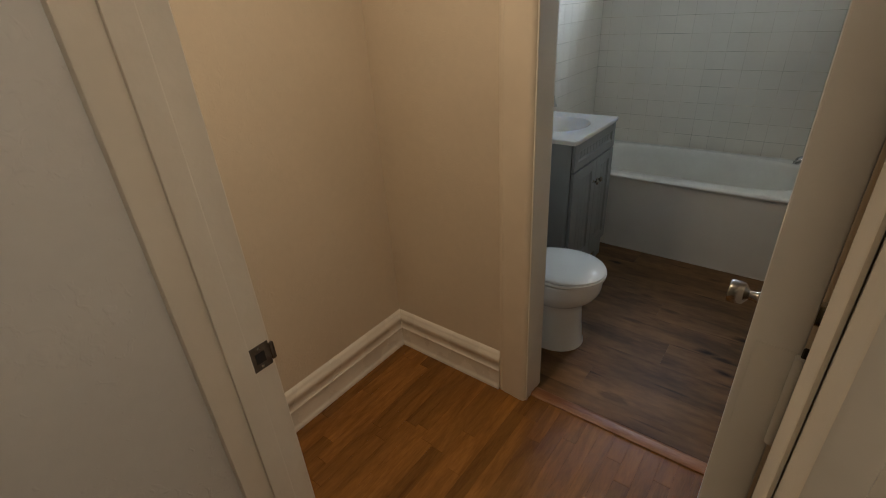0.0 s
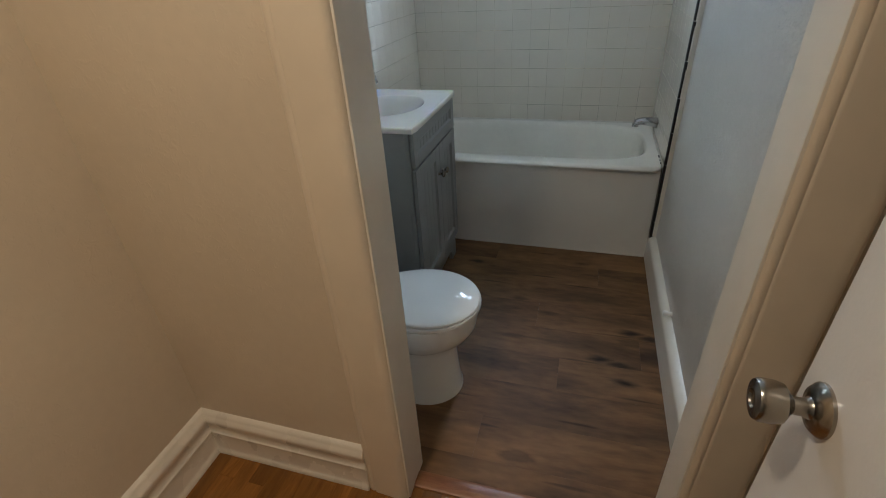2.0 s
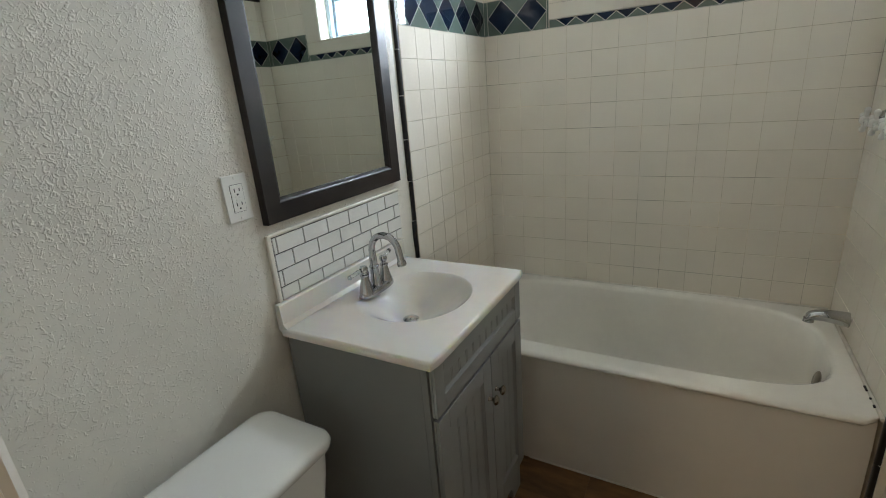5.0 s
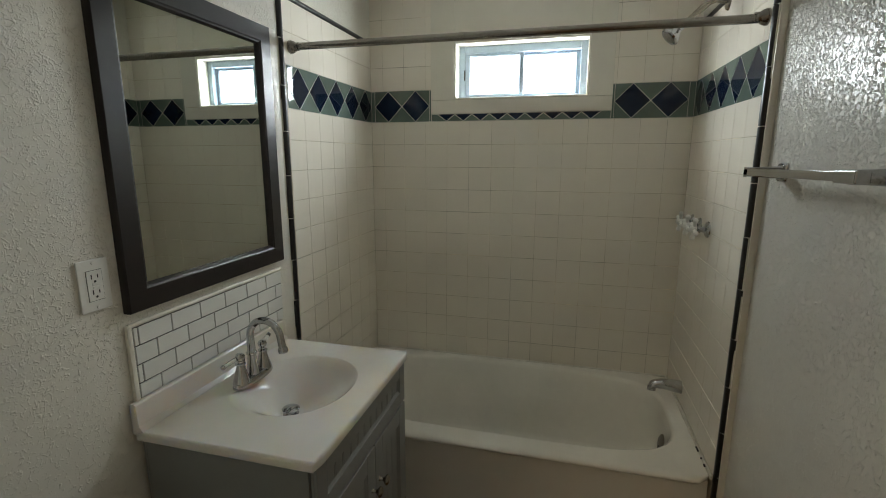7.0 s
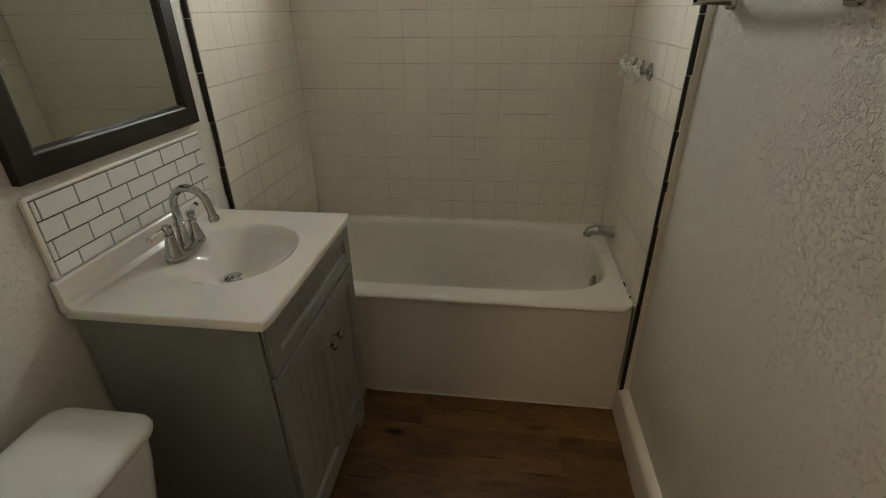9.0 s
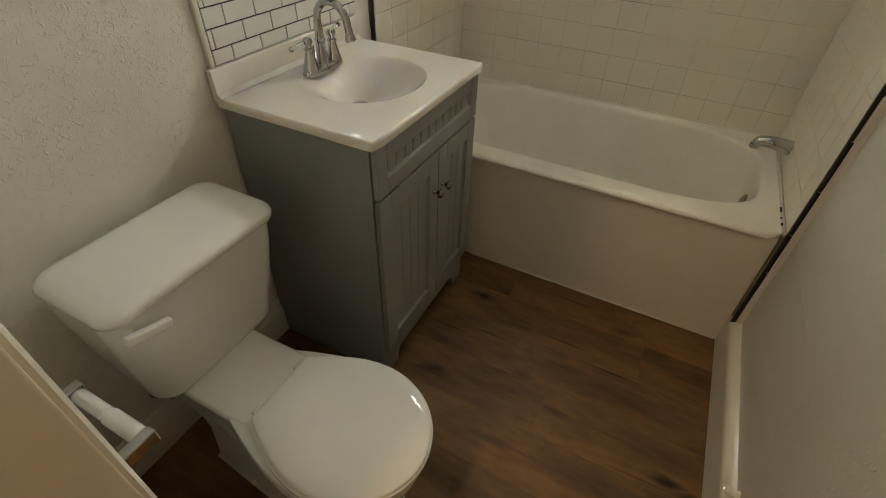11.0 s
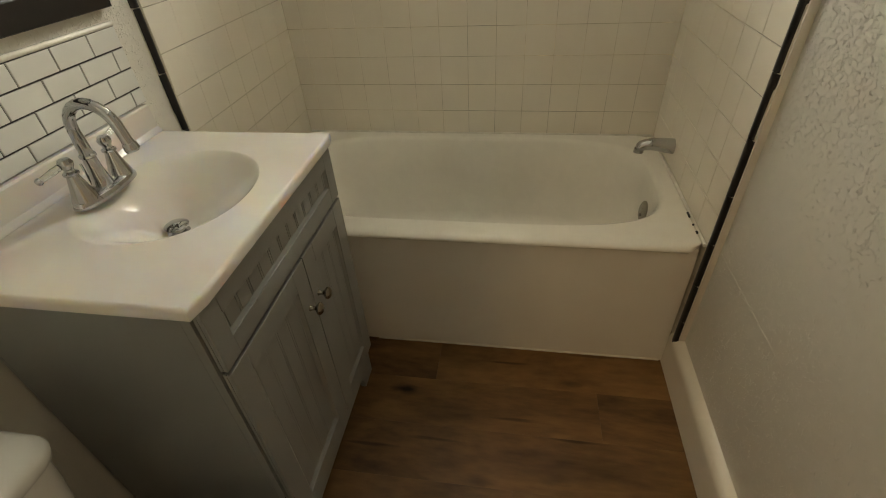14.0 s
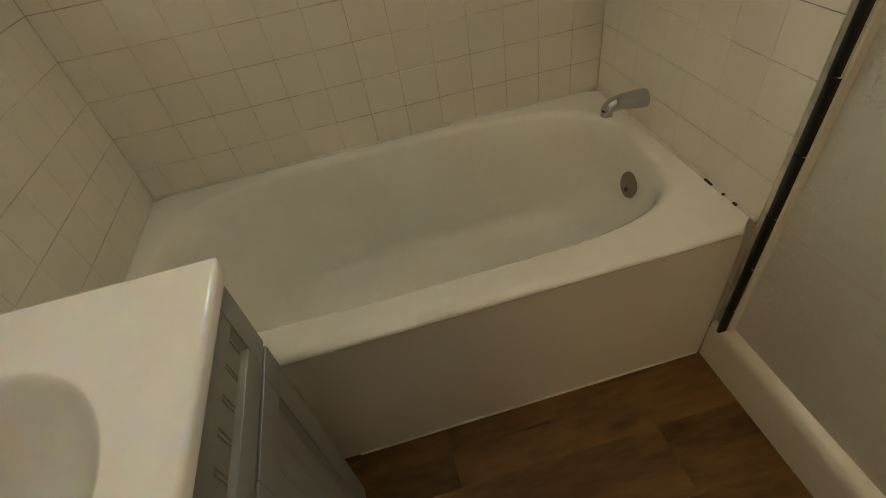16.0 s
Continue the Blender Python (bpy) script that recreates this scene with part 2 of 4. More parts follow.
mb.inputs["Subsurface Radius"].default_value = (1.0, 0.75, 0.45)
M_CHROME = mat("chrome", (0.50, 0.51, 0.52), 0.03, 1.0, vary=0.02)
M_NICKEL = mat("brushed_nickel", (0.36, 0.33, 0.28), 0.25, 1.0, vary=0.06, vscale=30)
M_STEEL = mat("dull_steel", (0.30, 0.28, 0.25), 0.24, 1.0, vary=0.08, vscale=25)
M_DKSTEEL = mat("tarnished_steel", (0.17, 0.15, 0.13), 0.36, 1.0, vary=0.2, vscale=60)
M_DKBRONZE = mat("worn_bronze", (0.06, 0.05, 0.04), 0.45, 0.7, vary=0.2, vscale=40)
M_ESPRESSO = mat("espresso_wood", (0.011, 0.007, 0.006), 0.40, vary=0.25, vscale=14, fine=0.12, fscale=80)
M_PLASTIC = mat("white_plastic", (0.82, 0.81, 0.76), 0.30, vary=0.01)
M_SLOT = mat("dark_slot", (0.02, 0.02, 0.02), 0.6)
M_ALU = mat("window_aluminium", (0.36, 0.44, 0.52), 0.45, 0.3, vary=0.05, vscale=20)
M_PORCELAIN = mat("porcelain_handle", (0.84, 0.83, 0.78), 0.12, vary=0.01)
M_THRESH = wood("threshold_oak", (0.20, 0.075, 0.022), (0.40, 0.19, 0.07), 0, 0.35, 5.0, rand=0.02)
M_OAK = wood("oak_floor", (0.155, 0.062, 0.009), (0.30, 0.130, 0.021), 1, 0.22, 8.0, rand=0.24, gscale=0.9)
M_VINYL = wood("vinyl_plank", (0.078, 0.040, 0.017), (0.262, 0.140, 0.054), 0, 0.48, 3.4, knots=0.93, rand=0.05, gscale=0.42)

M_MIRROR = mat("mirror_silver", (0.60, 0.64, 0.61), 0.012, 1.0, vary=0.0)
M_GLASS = bpy.data.materials.new("clear_glass")
M_GLASS.use_nodes = True
gb = M_GLASS.node_tree.nodes["Principled BSDF"]
gb.inputs["Transmission Weight"].default_value, gb.inputs["Roughness"].default_value = 1.0, 0.03
gb.inputs["Base Color"].default_value = (0.96, 0.98, 0.97, 1)
M_LAMPGLASS = bpy.data.materials.new("lit_lamp_glass")
M_LAMPGLASS.use_nodes = True
lb = M_LAMPGLASS.node_tree.nodes["Principled BSDF"]
lb.inputs["Base Color"].default_value = (0.9, 0.85, 0.75, 1)
lb.inputs["Emission Color"].default_value, lb.inputs["Emission Strength"].default_value = (1.0, 0.74, 0.47, 1), 3.0

# ---- mesh helpers ----
WORLD = {}


def box(x0, x1, y0, y1, z0, z1, bevel=0.0, seg=2, bm=None):
    bm = bm or bmesh.new()
    r = bmesh.ops.create_cube(bm, size=1.0)
    for v in r["verts"]:
        v.co = Vector((x0 + (v.co.x + 0.5) * (x1 - x0), y0 + (v.co.y + 0.5) * (y1 - y0), z0 + (v.co.z + 0.5) * (z1 - z0)))
    if bevel:
        es = list({e for v in r["verts"] for e in v.link_edges})
        bmesh.ops.bevel(bm, geom=es, offset=bevel, segments=seg, profile=0.5, affect="EDGES")
    return bm


def rings(loops, close_start=True, close_end=True, bm=None):
    """Skin a row of closed loops that have equally many points."""
    bm = bm or bmesh.new()
    vs = [[bm.verts.new(p) for p in loop] for loop in loops]
    n = len(vs[0])
    for a, b in zip(vs, vs[1:]):
        for i in range(n):
            j = (i + 1) % n
            bm.faces.new((a[i], a[j], b[j], b[i]))
    if close_start:
        bm.faces.new(list(reversed(vs[0])))
    if close_end:
        bm.faces.new(vs[-1])
    bmesh.ops.recalc_face_normals(bm, faces=bm.faces)
    return bm


def lathe(profile, m, seg=28, bm=None):
    """profile: (radius, height) pairs round the local z axis of m."""
    loops = []
    for r, h in profile:
        loops.append([m @ Vector((max(r, 1e-4) * math.cos(2 * math.pi * i / seg), max(r, 1e-4) * math.sin(2 * math.pi * i / seg), h)) for i in range(seg)])
    return rings(loops, bm=bm)


def axis(origin, direction):
    return Matrix.Translation(origin) @ Vector(direction).to_track_quat("Z", "Y").to_matrix().to_4x4()


def tube(points, radius, seg=14, bm=None):
    """A round pipe along points; radius one number or one a point."""
    pts = [Vector(p) for p in points]
    rad = radius if isinstance(radius, (list, tuple)) else [radius] * len(pts)
    up, loops = Vector((0.123, 0.456, 0.88)), []
    for i, p in enumerate(pts):
        d = (pts[min(i + 1, len(pts) - 1)] - pts[max(i - 1, 0)]).normalized()
        a = up.cross(d)
        if a.length < 1e-4:
            a = Vector((1, 0, 0)).cross(d)
        a.normalize()
        b = d.cross(a)
        up = a.cross(d) * -1
        loops.append([p + rad[i] * (math.cos(2 * math.pi * k / seg) * a + math.sin(2 * math.pi * k / seg) * b) for k in range(seg)])
    return rings(loops, bm=bm)


def prism(poly, plane, d0, d1, bevel=0.0, bm=None):
    """Push a polygon along an axis. plane 'x': poly is (y, z); 'y': (x, z); 'z': (x, y)."""
    def place(u, v, d):
        return {"x": (d, u, v), "y": (u, d, v), "z": (u, v, d)}[plane]
    bm = bm or bmesh.new()
    start = len(bm.verts)
    a = [bm.verts.new(place(u, v, d0)) for u, v in poly]
    b = [bm.verts.new(place(u, v, d1)) for u, v in poly]
    n = len(poly)
    fs = [bm.faces.new(a), bm.faces.new(b)] + [bm.faces.new((a[i], a[(i + 1) % n], b[(i + 1) % n], b[i])) for i in range(n)]
    bmesh.ops.recalc_face_normals(bm, faces=fs)
    if bevel:
        bmesh.ops.bevel(bm, geom=list({e for f in fs[1:2] for e in f.edges}), offset=bevel, segments=2, profile=0.5, affect="EDGES")
    return bm


def mesh_from(bm, name, material, centre, angle=38):
    for v in bm.verts:
        v.co -= centre
    me = bpy.data.meshes.new(name)
    bm.to_mesh(me)
    bm.free()
    me.materials.append(material)
    me.polygons.foreach_set("use_smooth", [True] * len(me.polygons))
    me.set_sharp_from_angle(angle=radians(angle))
    return me


def middle(bm):
    cs = [v.co for v in bm.verts]
    return Vector([(min(c[i] for c in cs) + max(c[i] for c in cs)) / 2 for i in range(3)])


def part(name, bm, material, parent=None, label="", angle=38):
    """One mesh object under a thing or a part, from a bmesh in world metres."""
    c = middle(bm)
    ob = new(name, mesh_from(bm, name, material, c, angle))
    base = WORLD[parent.name] if parent else Vector((0, 0, 0))
    ob.parent, ob.location = parent, c - base
    WORLD[ob.name] = c
    even = ob.modifiers.new("even_normals", "WEIGHTED_NORMAL")
    even.keep_sharp = True
    return tagged(ob, label=label)


def thing(name, at, label, category, group="", kind=""):
    ob = new(name)
    ob.empty_display_size = 0.1
    ob.location = at
    WORLD[ob.name] = Vector(at)
    return tagged(ob, label, category, group, kind)


def piece(name, mesh, parent, at, turn=(0, 0, 0)):
    ob = new(name, mesh)
    ob.parent, ob.location = parent, Vector(at) - WORLD[parent.name]
    ob.rotation_euler = turn
    return ob


def structure(name, bm, material, label, category):
    return tagged(part(name, bm, material, label=label), category=category, kind="structure")


# ---- plan ----
XL, XR, XW = 0.0, 1.50, 1.518  # left wall, right tile face, right plaster face
YD0, YD1 = 1.412, 1.522        # door wall, hall face and bath face
YT, YB = 3.0, 3.755           # tub front, back tile face
OX0, OX1 = 0.694, 1.404       # bathroom opening
YN0, YN1 = 0.252, 0.386       # near wall, room face and hall face
NX0, NX1 = 0.655, 1.421       # near opening
HX0, HX1 = -0.040, 1.64       # hall side walls
HEAD, CEIL = 2.04, 2.42
T = 0.012                     # tile thickness

# ---- structure ----
structure("floor_subfloor", box(-.15, 1.76, -3.1, 3.9, -0.12, -0.012), M_GROUT, "hidden plain subfloor under the boards", "floor")
structure("ceiling", box(-.15, 1.76, -3.1, 3.92, CEIL, CEIL + 0.1), M_CEIL, "plain painted off-white ceiling", "ceiling")


def wall_with_gap(name, x0, x1, y0, y1, gx0, gx1, head, material, label):
    bm = box(x0, gx0, y0, y1, -0.02, CEIL)
    box(gx1, x1, y0, y1, -0.02, CEIL, bm=bm)
    box(gx0, gx1, y0, y1, head, CEIL, bm=bm)
    return structure(name, bm, material, label, "wall")


# door wall: hall skin and bathroom skin back to back
wall_with_gap("wall_door_hall_side", HX0 - 0.1, HX1 + .1, YD0, YD0 + 0.055, OX0 - 0.012, OX1 + 0.012, HEAD + 0.012, M_HALL, "cream painted plaster wall round the bathroom door opening")
wall_with_gap("wall_door_bath_side", -0.12, 1.62, YD0 + 0.055, YD1, OX0 - 0.012, OX1 + 0.012, HEAD + 0.012, M_BATH, "textured off-white bathroom wall round the doorway")
structure("wall_hall_west", box(HX0 - 0.1, HX0, YN1, YD0, -0.02, CEIL), M_HALL, "smooth cream painted hall wall, faintly uneven", "wall")
structure("wall_hall_east", box(HX1, HX1 + 0.1, YN1, YD0, -0.02, CEIL), M_HALL, "cream painted hall wall behind the open door", "wall")
wall_with_gap("wall_near", -0.14, 1.74, YN0, YN1, NX0 - 0.02, NX1 + 0.02, HEAD + 0.02, M_JAMB, "off-white plaster wall with paint drips beside the doorway")
structure("wall_corridor_south", box(.51, 1.74, -3.1, -3.0, -0.02, CEIL), M_HALL, "plain cream end wall of the corridor", "wall")
structure("wall_corridor_west", box(0.51, 0.635, -3.0, YN0, -0.02, CEIL), M_PASSAGE, "off-white corridor wall with dried paint drips", "wall")
structure("wall_corridor_east", box(1.62, 1.74, -3.0, YN0, -0.02, CEIL), M_PASSAGE, "off-white corridor wall", "wall")
wall_left = structure("wall_left", box(XL - 0.12, XL, YD1, YT - 0.038, -0.02, CEIL), M_BATH, "textured off-white bathroom wall behind the vanity", "wall")
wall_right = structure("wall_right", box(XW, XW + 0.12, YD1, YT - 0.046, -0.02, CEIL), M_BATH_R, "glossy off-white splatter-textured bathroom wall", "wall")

structure("trim_tile_return", box(XR - .0005, XW + .06, 2.950, 2.9578, .16, CEIL, .002), M_BTRIM, "smooth painted edge where the tile stands proud", "trim")

# tub alcove walls: grout backing behind the tiles
alcove_left = structure("wall_alcove_left", box(XL - 0.12, XL - .0016, YT - 0.038, YB + 0.12, -0.02, CEIL), M_GROUT, "square-tiled tub wall in off-white glaze", "wall")
alcove_right = structure("wall_alcove_right", box(XR + .0016, XR + 0.12, YT - 0.038, YB + 0.12, -0.02, CEIL), M_GROUT, "square-tiled tub wall with the valves and spout", "wall")
WX0, WX1, WZ0, WZ1 = 0.436, 1.054, 1.832, 2.090
bm = box(XL - 0.0012, WX0, YB + .0016, YB + 0.15, -0.02, CEIL)
box(WX1, XR + 0.0012, YB + .0016, YB + 0.15, -0.02, CEIL, bm=bm)
box(WX0, WX1, YB + .0016, YB + 0.15, -0.02, WZ0, bm=bm)
box(WX0, WX1, YB + .0016, YB + 0.15, WZ1, CEIL, bm=bm)
alcove_back = structure("wall_alcove_back", bm, M_GROUT, "square-tiled off-white tub back wall round the window", "wall")
# plain plaster above the tile on the side walls
TOP = 2.105
structure("wall_above_tile_left", box(XL - 0.001, XL + 0.001, YT - 0.038, YB, TOP + 0.012, CEIL), M_BATH, "off-white painted wall above the tub tile", "wall")
structure("wall_above_tile_right", box(XR - 0.001, XR + 0.001, YT - 0.038, YB, TOP + 0.012, CEIL), M_BATH, "off-white painted wall above the tub tile", "wall")

# doorway linings: rounded, thickly painted timber
def lining(name, x0, x1, y0, y1, head, thick, label):
    d = thing(name, ((x0 + x1) / 2, (y0 + y1) / 2, 0), label, "door frame", kind="structure")
    part("jamb", box(x0 - thick, x0, y0, y1, 0, head, 0.004), M_JAMB, d)
    part("jamb", box(x1, x1 + thick, y0, y1, 0, head, 0.004), M_JAMB, d)
    part("head", box(x0 - thick, x1 + thick, y0, y1, head, head + thick, 0.004), M_JAMB, d)
    return d


frame_bath = lining("door_frame_bath", OX0, OX1, YD0 - 0.012, YD1 + 0.004, HEAD, 0.014, "cream painted wooden bathroom door frame, edges rounded by paint")
frame_near = lining("door_frame_near", NX0, NX1, YN0 - 0.004, YN1 + 0.002, HEAD, 0.022, "off-white painted door frame with a metal strike plate")
# stops
for x0, x1 in ((NX0, NX0 + 0.010), (NX1 - 0.004, NX1)):
    part("door_stop_strip", box(x0, x1, YN0 + 0.045, YN1 - 0.046, 0, HEAD, 0.003), M_JAMB, frame_near)
part("door_stop_strip", box(NX0 + 0.010, NX1 - 0.004, YN0 + 0.045, YN1 - 0.046, HEAD - 0.011, HEAD, 0.003), M_JAMB, frame_near)


def casing(name, x0, x1, ywall, out, z0, z1, label):
    """Upright door casing with a rounded bullnose face. out: -1 towards the hall, +1 towards the bath."""
    w = x1 - x0
    prof = [(0, 0), (0, .010), (.006, .016), (.014, .018), (.020, .016), (.026, .020), (w - .030, .025), (w - .014, .024), (w - .005, .019), (w, .010), (w, 0)]
    if out > 0:
        prof = [(0, 0), (0, .008), (.004, .012), (w - .004, .012), (w, .008), (w, 0)]
    bm = prism([(x0 + u, ywall + out * d) for u, d in prof], "z", z0, z1)
    return structure(name, bm, M_CASING if out < 0 else M_BTRIM, label, "trim")


casing("trim_casing_left", 0.557, OX0 - 0.004, YD0, -1, 0, HEAD + 0.10, "cream painted rounded door casing down to the floor")
casing("trim_casing_right", OX1 + 0.004, OX1 + 0.13, YD0, -1, 0, HEAD + 0.10, "cream painted rounded door casing behind the open door")
structure("trim_casing_head", box(OX0 - 0.004, OX1 + 0.004, YD0 - 0.022, YD0, HEAD + 0.004, HEAD + 0.10, 0.006), M_CASING, "cream painted door head casing", "trim")
casing("trim_bath_casing_left", OX0 - 0.058, OX0 - 0.002, YD1, 1, 0, HEAD + 0.05, "thin white casing on the bathroom side")
structure("trim_bath_casing_head", box(OX0 - 0.002, OX1 + 0.03, YD1, YD1 + 0.012, HEAD + 0.004, HEAD + 0.06, 0.003), M_BTRIM, "thin white head casing on the bathroom side", "trim")


def baseboard(name, pts, heights, material, label):
    """pts: the wall line in plan, then each (out, z) of the profile is offset to the left of the line."""
    loops = []
    for k, (p, n) in enumerate(pts):
        loops.append([Vector((p[0] + n[0] * o, p[1] + n[1] * o, z)) for o, z in heights])
    bm = rings(loops)
    return structure(name, bm, material, label, "baseboard")


HALLBASE = [(0, 0), (.024, 0), (.024, .012), (.020, .018), (.016, .030), (.016, .060), (.015, .088), (.018, .096), (.018, .104), (.013, .110),
            (.012, .132), (.017, .142), (.021, .158), (.020, .170), (.014, .178), (.012, .186), (.008, .196), (0, .203)]
baseboard("baseboard_hall", [((HX0, YN1), (1, 0)), ((HX0, YD0), (1, -1)), ((0.557, YD0), (0, -1))], HALLBASE, M_TRIM, "tall moulded cream baseboard meeting in the hall corner")
baseboard("baseboard_hall_east", [((OX1 + 0.13, YD0), (0, -1)), ((HX1, YD0), (-1, -1)), ((HX1, YN1), (-1, 0))], HALLBASE, M_TRIM, "tall moulded cream baseboard behind the open door")
BATHBASE = [(0, 0), (.020, 0), (.020, .104), (.018, .118), (.012, .128), (.010, .140), (.004, .150), (0, .152)]
RIGHTBASE = [(0, 0), (.031, 0), (.031, .122), (.030, .134), (.027, .144), (.019, .152), (.008, .158), (0, .161)]
baseboard("baseboard_bath_right", [((XW, YD1), (-1, 0)), ((XW, YT - 0.002), (-1, 0))], RIGHTBASE, M_BTRIM, "plain off-white baseboard with a rounded top")
baseboard("baseboard_bath_left", [((XL, YD1 + 0.02), (1, 0)), ((XL, 2.30), (1, 0))], BATHBASE, M_BTRIM, "plain off-white baseboard behind the toilet")
baseboard("baseboard_bath_door", [((OX0 - 0.058, YD1), (0, 1)), ((XL + 0.02, YD1), (0, 1))], BATHBASE, M_BTRIM, "plain off-white baseboard under the paper holder")
# raised seam across the right wall
structure("trim_wall_seam", tube([(XW + .0004, 2.945, 0.532), (XW + .0004, 2.7, 0.536), (XW + .0008, 2.50, 0.538)], 0.0012, 8), M_BATH_R, "painted-over horizontal panel seam in the wall", "trim")

# threshold
structure("trim_threshold", prism([(1.438, -.01), (1.438, .006), (1.446, .011), (1.482, .011), (1.496, .004), (1.496, -.01)], "x", OX0, OX1), M_THRESH, "worn oak threshold strip between the two floors", "trim")

# window
win = thing("window_1", (0.754, YB + 0.08, WZ0), "small high aluminium sliding window, bright with daylight", "window", kind="structure")
for nm, b in (("reveal", (WX0 - .001, WX0 + .006, YB - .002, YB + .15, WZ0, WZ1)), ("reveal", (WX1 - .006, WX1 + .001, YB - .002, YB + .15, WZ0, WZ1)),
              ("reveal", (WX0 + .006, WX1 - .006, YB - .002, YB + .15, WZ1 - .006, WZ1 + .001)), ("window_sill", (WX0 + .006, WX1 - .006, YB - .002, YB + .15, WZ0 - .001, WZ0 + .006))):
    part(nm, box(*b, 0.002), M_BTRIM, win)
FY = YB + 0.070
for x0, x1, z0, z1 in ((WX0 + .006, WX0 + .036, WZ0 + .006, WZ1 - .006), (WX1 - .036, WX1 - .006, WZ0 + .006, WZ1 - .006),
                       (WX0 + .036, WX1 - .036, WZ0 + .006, WZ0 + .018), (WX0 + .036, WX1 - .036, WZ1 - .040, WZ1 - .006)):
    part("window_frame", box(x0, x1, FY, FY + .055, z0, z1, 0.003), M_ALU, win)
for k, (x0, x1, y0) in enumerate(((WX0 + .036, 0.756, FY + .006), (0.734, WX1 - .036, FY + .028))):
    s = part("sash", box(x0, x0 + .022, y0, y0 + .018, WZ0 + .018, WZ1 - .040, 0.002), M_ALU, win)
    part("sash_rail", box(x1 - .022, x1, y0, y0 + .018, WZ0 + .018, WZ1 - .040, 0.002), M_ALU, s)
    part("sash_rail", box(x0 + .022, x1 - .022, y0, y0 + .018, WZ0 + .018, WZ0 + .030, 0.002), M_ALU, s)
    part("sash_rail", box(x0 + .022, x1 - .022, y0, y0 + .018, WZ1 - .054, WZ1 - .040, 0.002), M_ALU, s)
    g = part("pane", box(x0 + .022, x1 - .022, y0 + .007, y0 + .011, WZ0 + .030, WZ1 - .054), M_GLASS, s)
    g.visible_shadow = False
part("latch", box(WX0 + .030, WX0 + .036, FY - .004, FY + .006, 1.925, 1.975, 0.002), M_SLOT, win, "small dark latch")
# flat painted surround
for nm, b in (("trim_window_left", (.317, WX0 - .001, 1.8295, 2.30)), ("trim_window_right", (WX1 + .001, 1.161, 1.8295, 2.30))):
    structure(nm, box(b[0], b[1], YB - .006, YB + T, b[2], b[3], 0.002), M_BTRIM, "flat white-painted board beside the window", "trim")
structure("trim_window_sill", box(.317, 1.161, YB - .006, YB + T, 1.765, 1.8285, 0.002), M_BTRIM, "flat white-painted board under the window", "trim")
structure("trim_window_head", box(WX0 - .001, WX1 + .001, YB - .006, YB + T, WZ1 + .001, 2.30, 0.003), M_BTRIM, "flat white-painted board over the window", "trim")
structure("backdrop", box(-3, 4.5, 6.0, 6.05, -0.5, 5), mat("outdoor_haze", (0.8, 0.85, 0.9), 0.9), "pale hazy daylight outside the window", "backdrop")

# unseen fill lamp, added over the corridor to brighten its walls
lamp = thing("corridor_fill_lamp", (1.49, 0.05, CEIL), "unseen added fill lamp with a round glass shade", "lamp")
part("base_plate", lathe([(0.0, 0), (0.115, 0), (0.115, .02), (0, .02)], pose(1.49, 0.05, CEIL - .02)), M_NICKEL, lamp)
part("shade", lathe([(0.105, 0), (0.11, -.015), (0.095, -.035), (0.0, -.045)], pose(1.49, 0.05, CEIL - .02)), M_LAMPGLASS, lamp)

down = thing("recessed_lamp", (0.60, 0.82, CEIL), "lit round recessed ceiling lamp in the hall", "lamp")
part("trim_ring", lathe([(.070, 0), (.095, 0), (.095, -.006), (.088, -.012), (.074, -.010), (.070, 0)], pose(0.60, 0.82, CEIL)), M_PLASTIC, down)
part("lens", lathe([(0, 0), (.070, 0), (.070, -.004), (0, -.004)], pose(0.60, 0.82, CEIL)), M_LAMPGLASS, down)

# ---- near door, swung open into the hall ----
DH, DF = Vector((1.385, 0.403, 0)), Vector((1.404, 1.168, 0))
dv = (DF - DH).normalized()
ang = math.atan2(-dv.x, dv.y)
door = thing("door_1", DH, "smooth off-white hall door standing wide open", "door", kind="structure")
DM = Matrix.Translation(DH) @ Matrix.Rotation(ang, 4, "Z")


def on_door(bm):
    bmesh.ops.transform(bm, matrix=DM, verts=bm.verts)
    return bm


leaf = part("leaf", on_door(box(0, 0.035, 0, 0.765, 0.012, 2.03, 0.002)), M_DOOR, door)
knob = part("door_knob", on_door(lathe([(0, 0), (.033, 0), (.033, .004), (.027, .011), (.014, .014), (.011, .020), (.011, .032), (.016, .036), (.024, .042),
            (.0265, .052), (.0265, .066), (.024, .071), (.012, .073), (.011, .070), (0, .070)], axis((0, 0.705, .960), (-1, 0, 0)), 32)), M_NICKEL, leaf, "satin nickel door knob")
part("door_knob", on_door(lathe([(0, 0), (.033, 0), (.033, .004), (.027, .011), (.012, .014), (.011, .032), (.024, .042), (.0265, .052), (.0265, .066), (.012, .072), (0, .072)],
     axis((0.035, 0.705, .960), (1, 0, 0)), 24)), M_NICKEL, leaf, "satin nickel door knob")
part("worn_hinge_tip", on_door(box(0.0345, 0.0385, -0.0040, -0.002, 1.322, 1.333, 0.001, 1)), M_DKBRONZE, leaf, "bare dark metal hinge end")
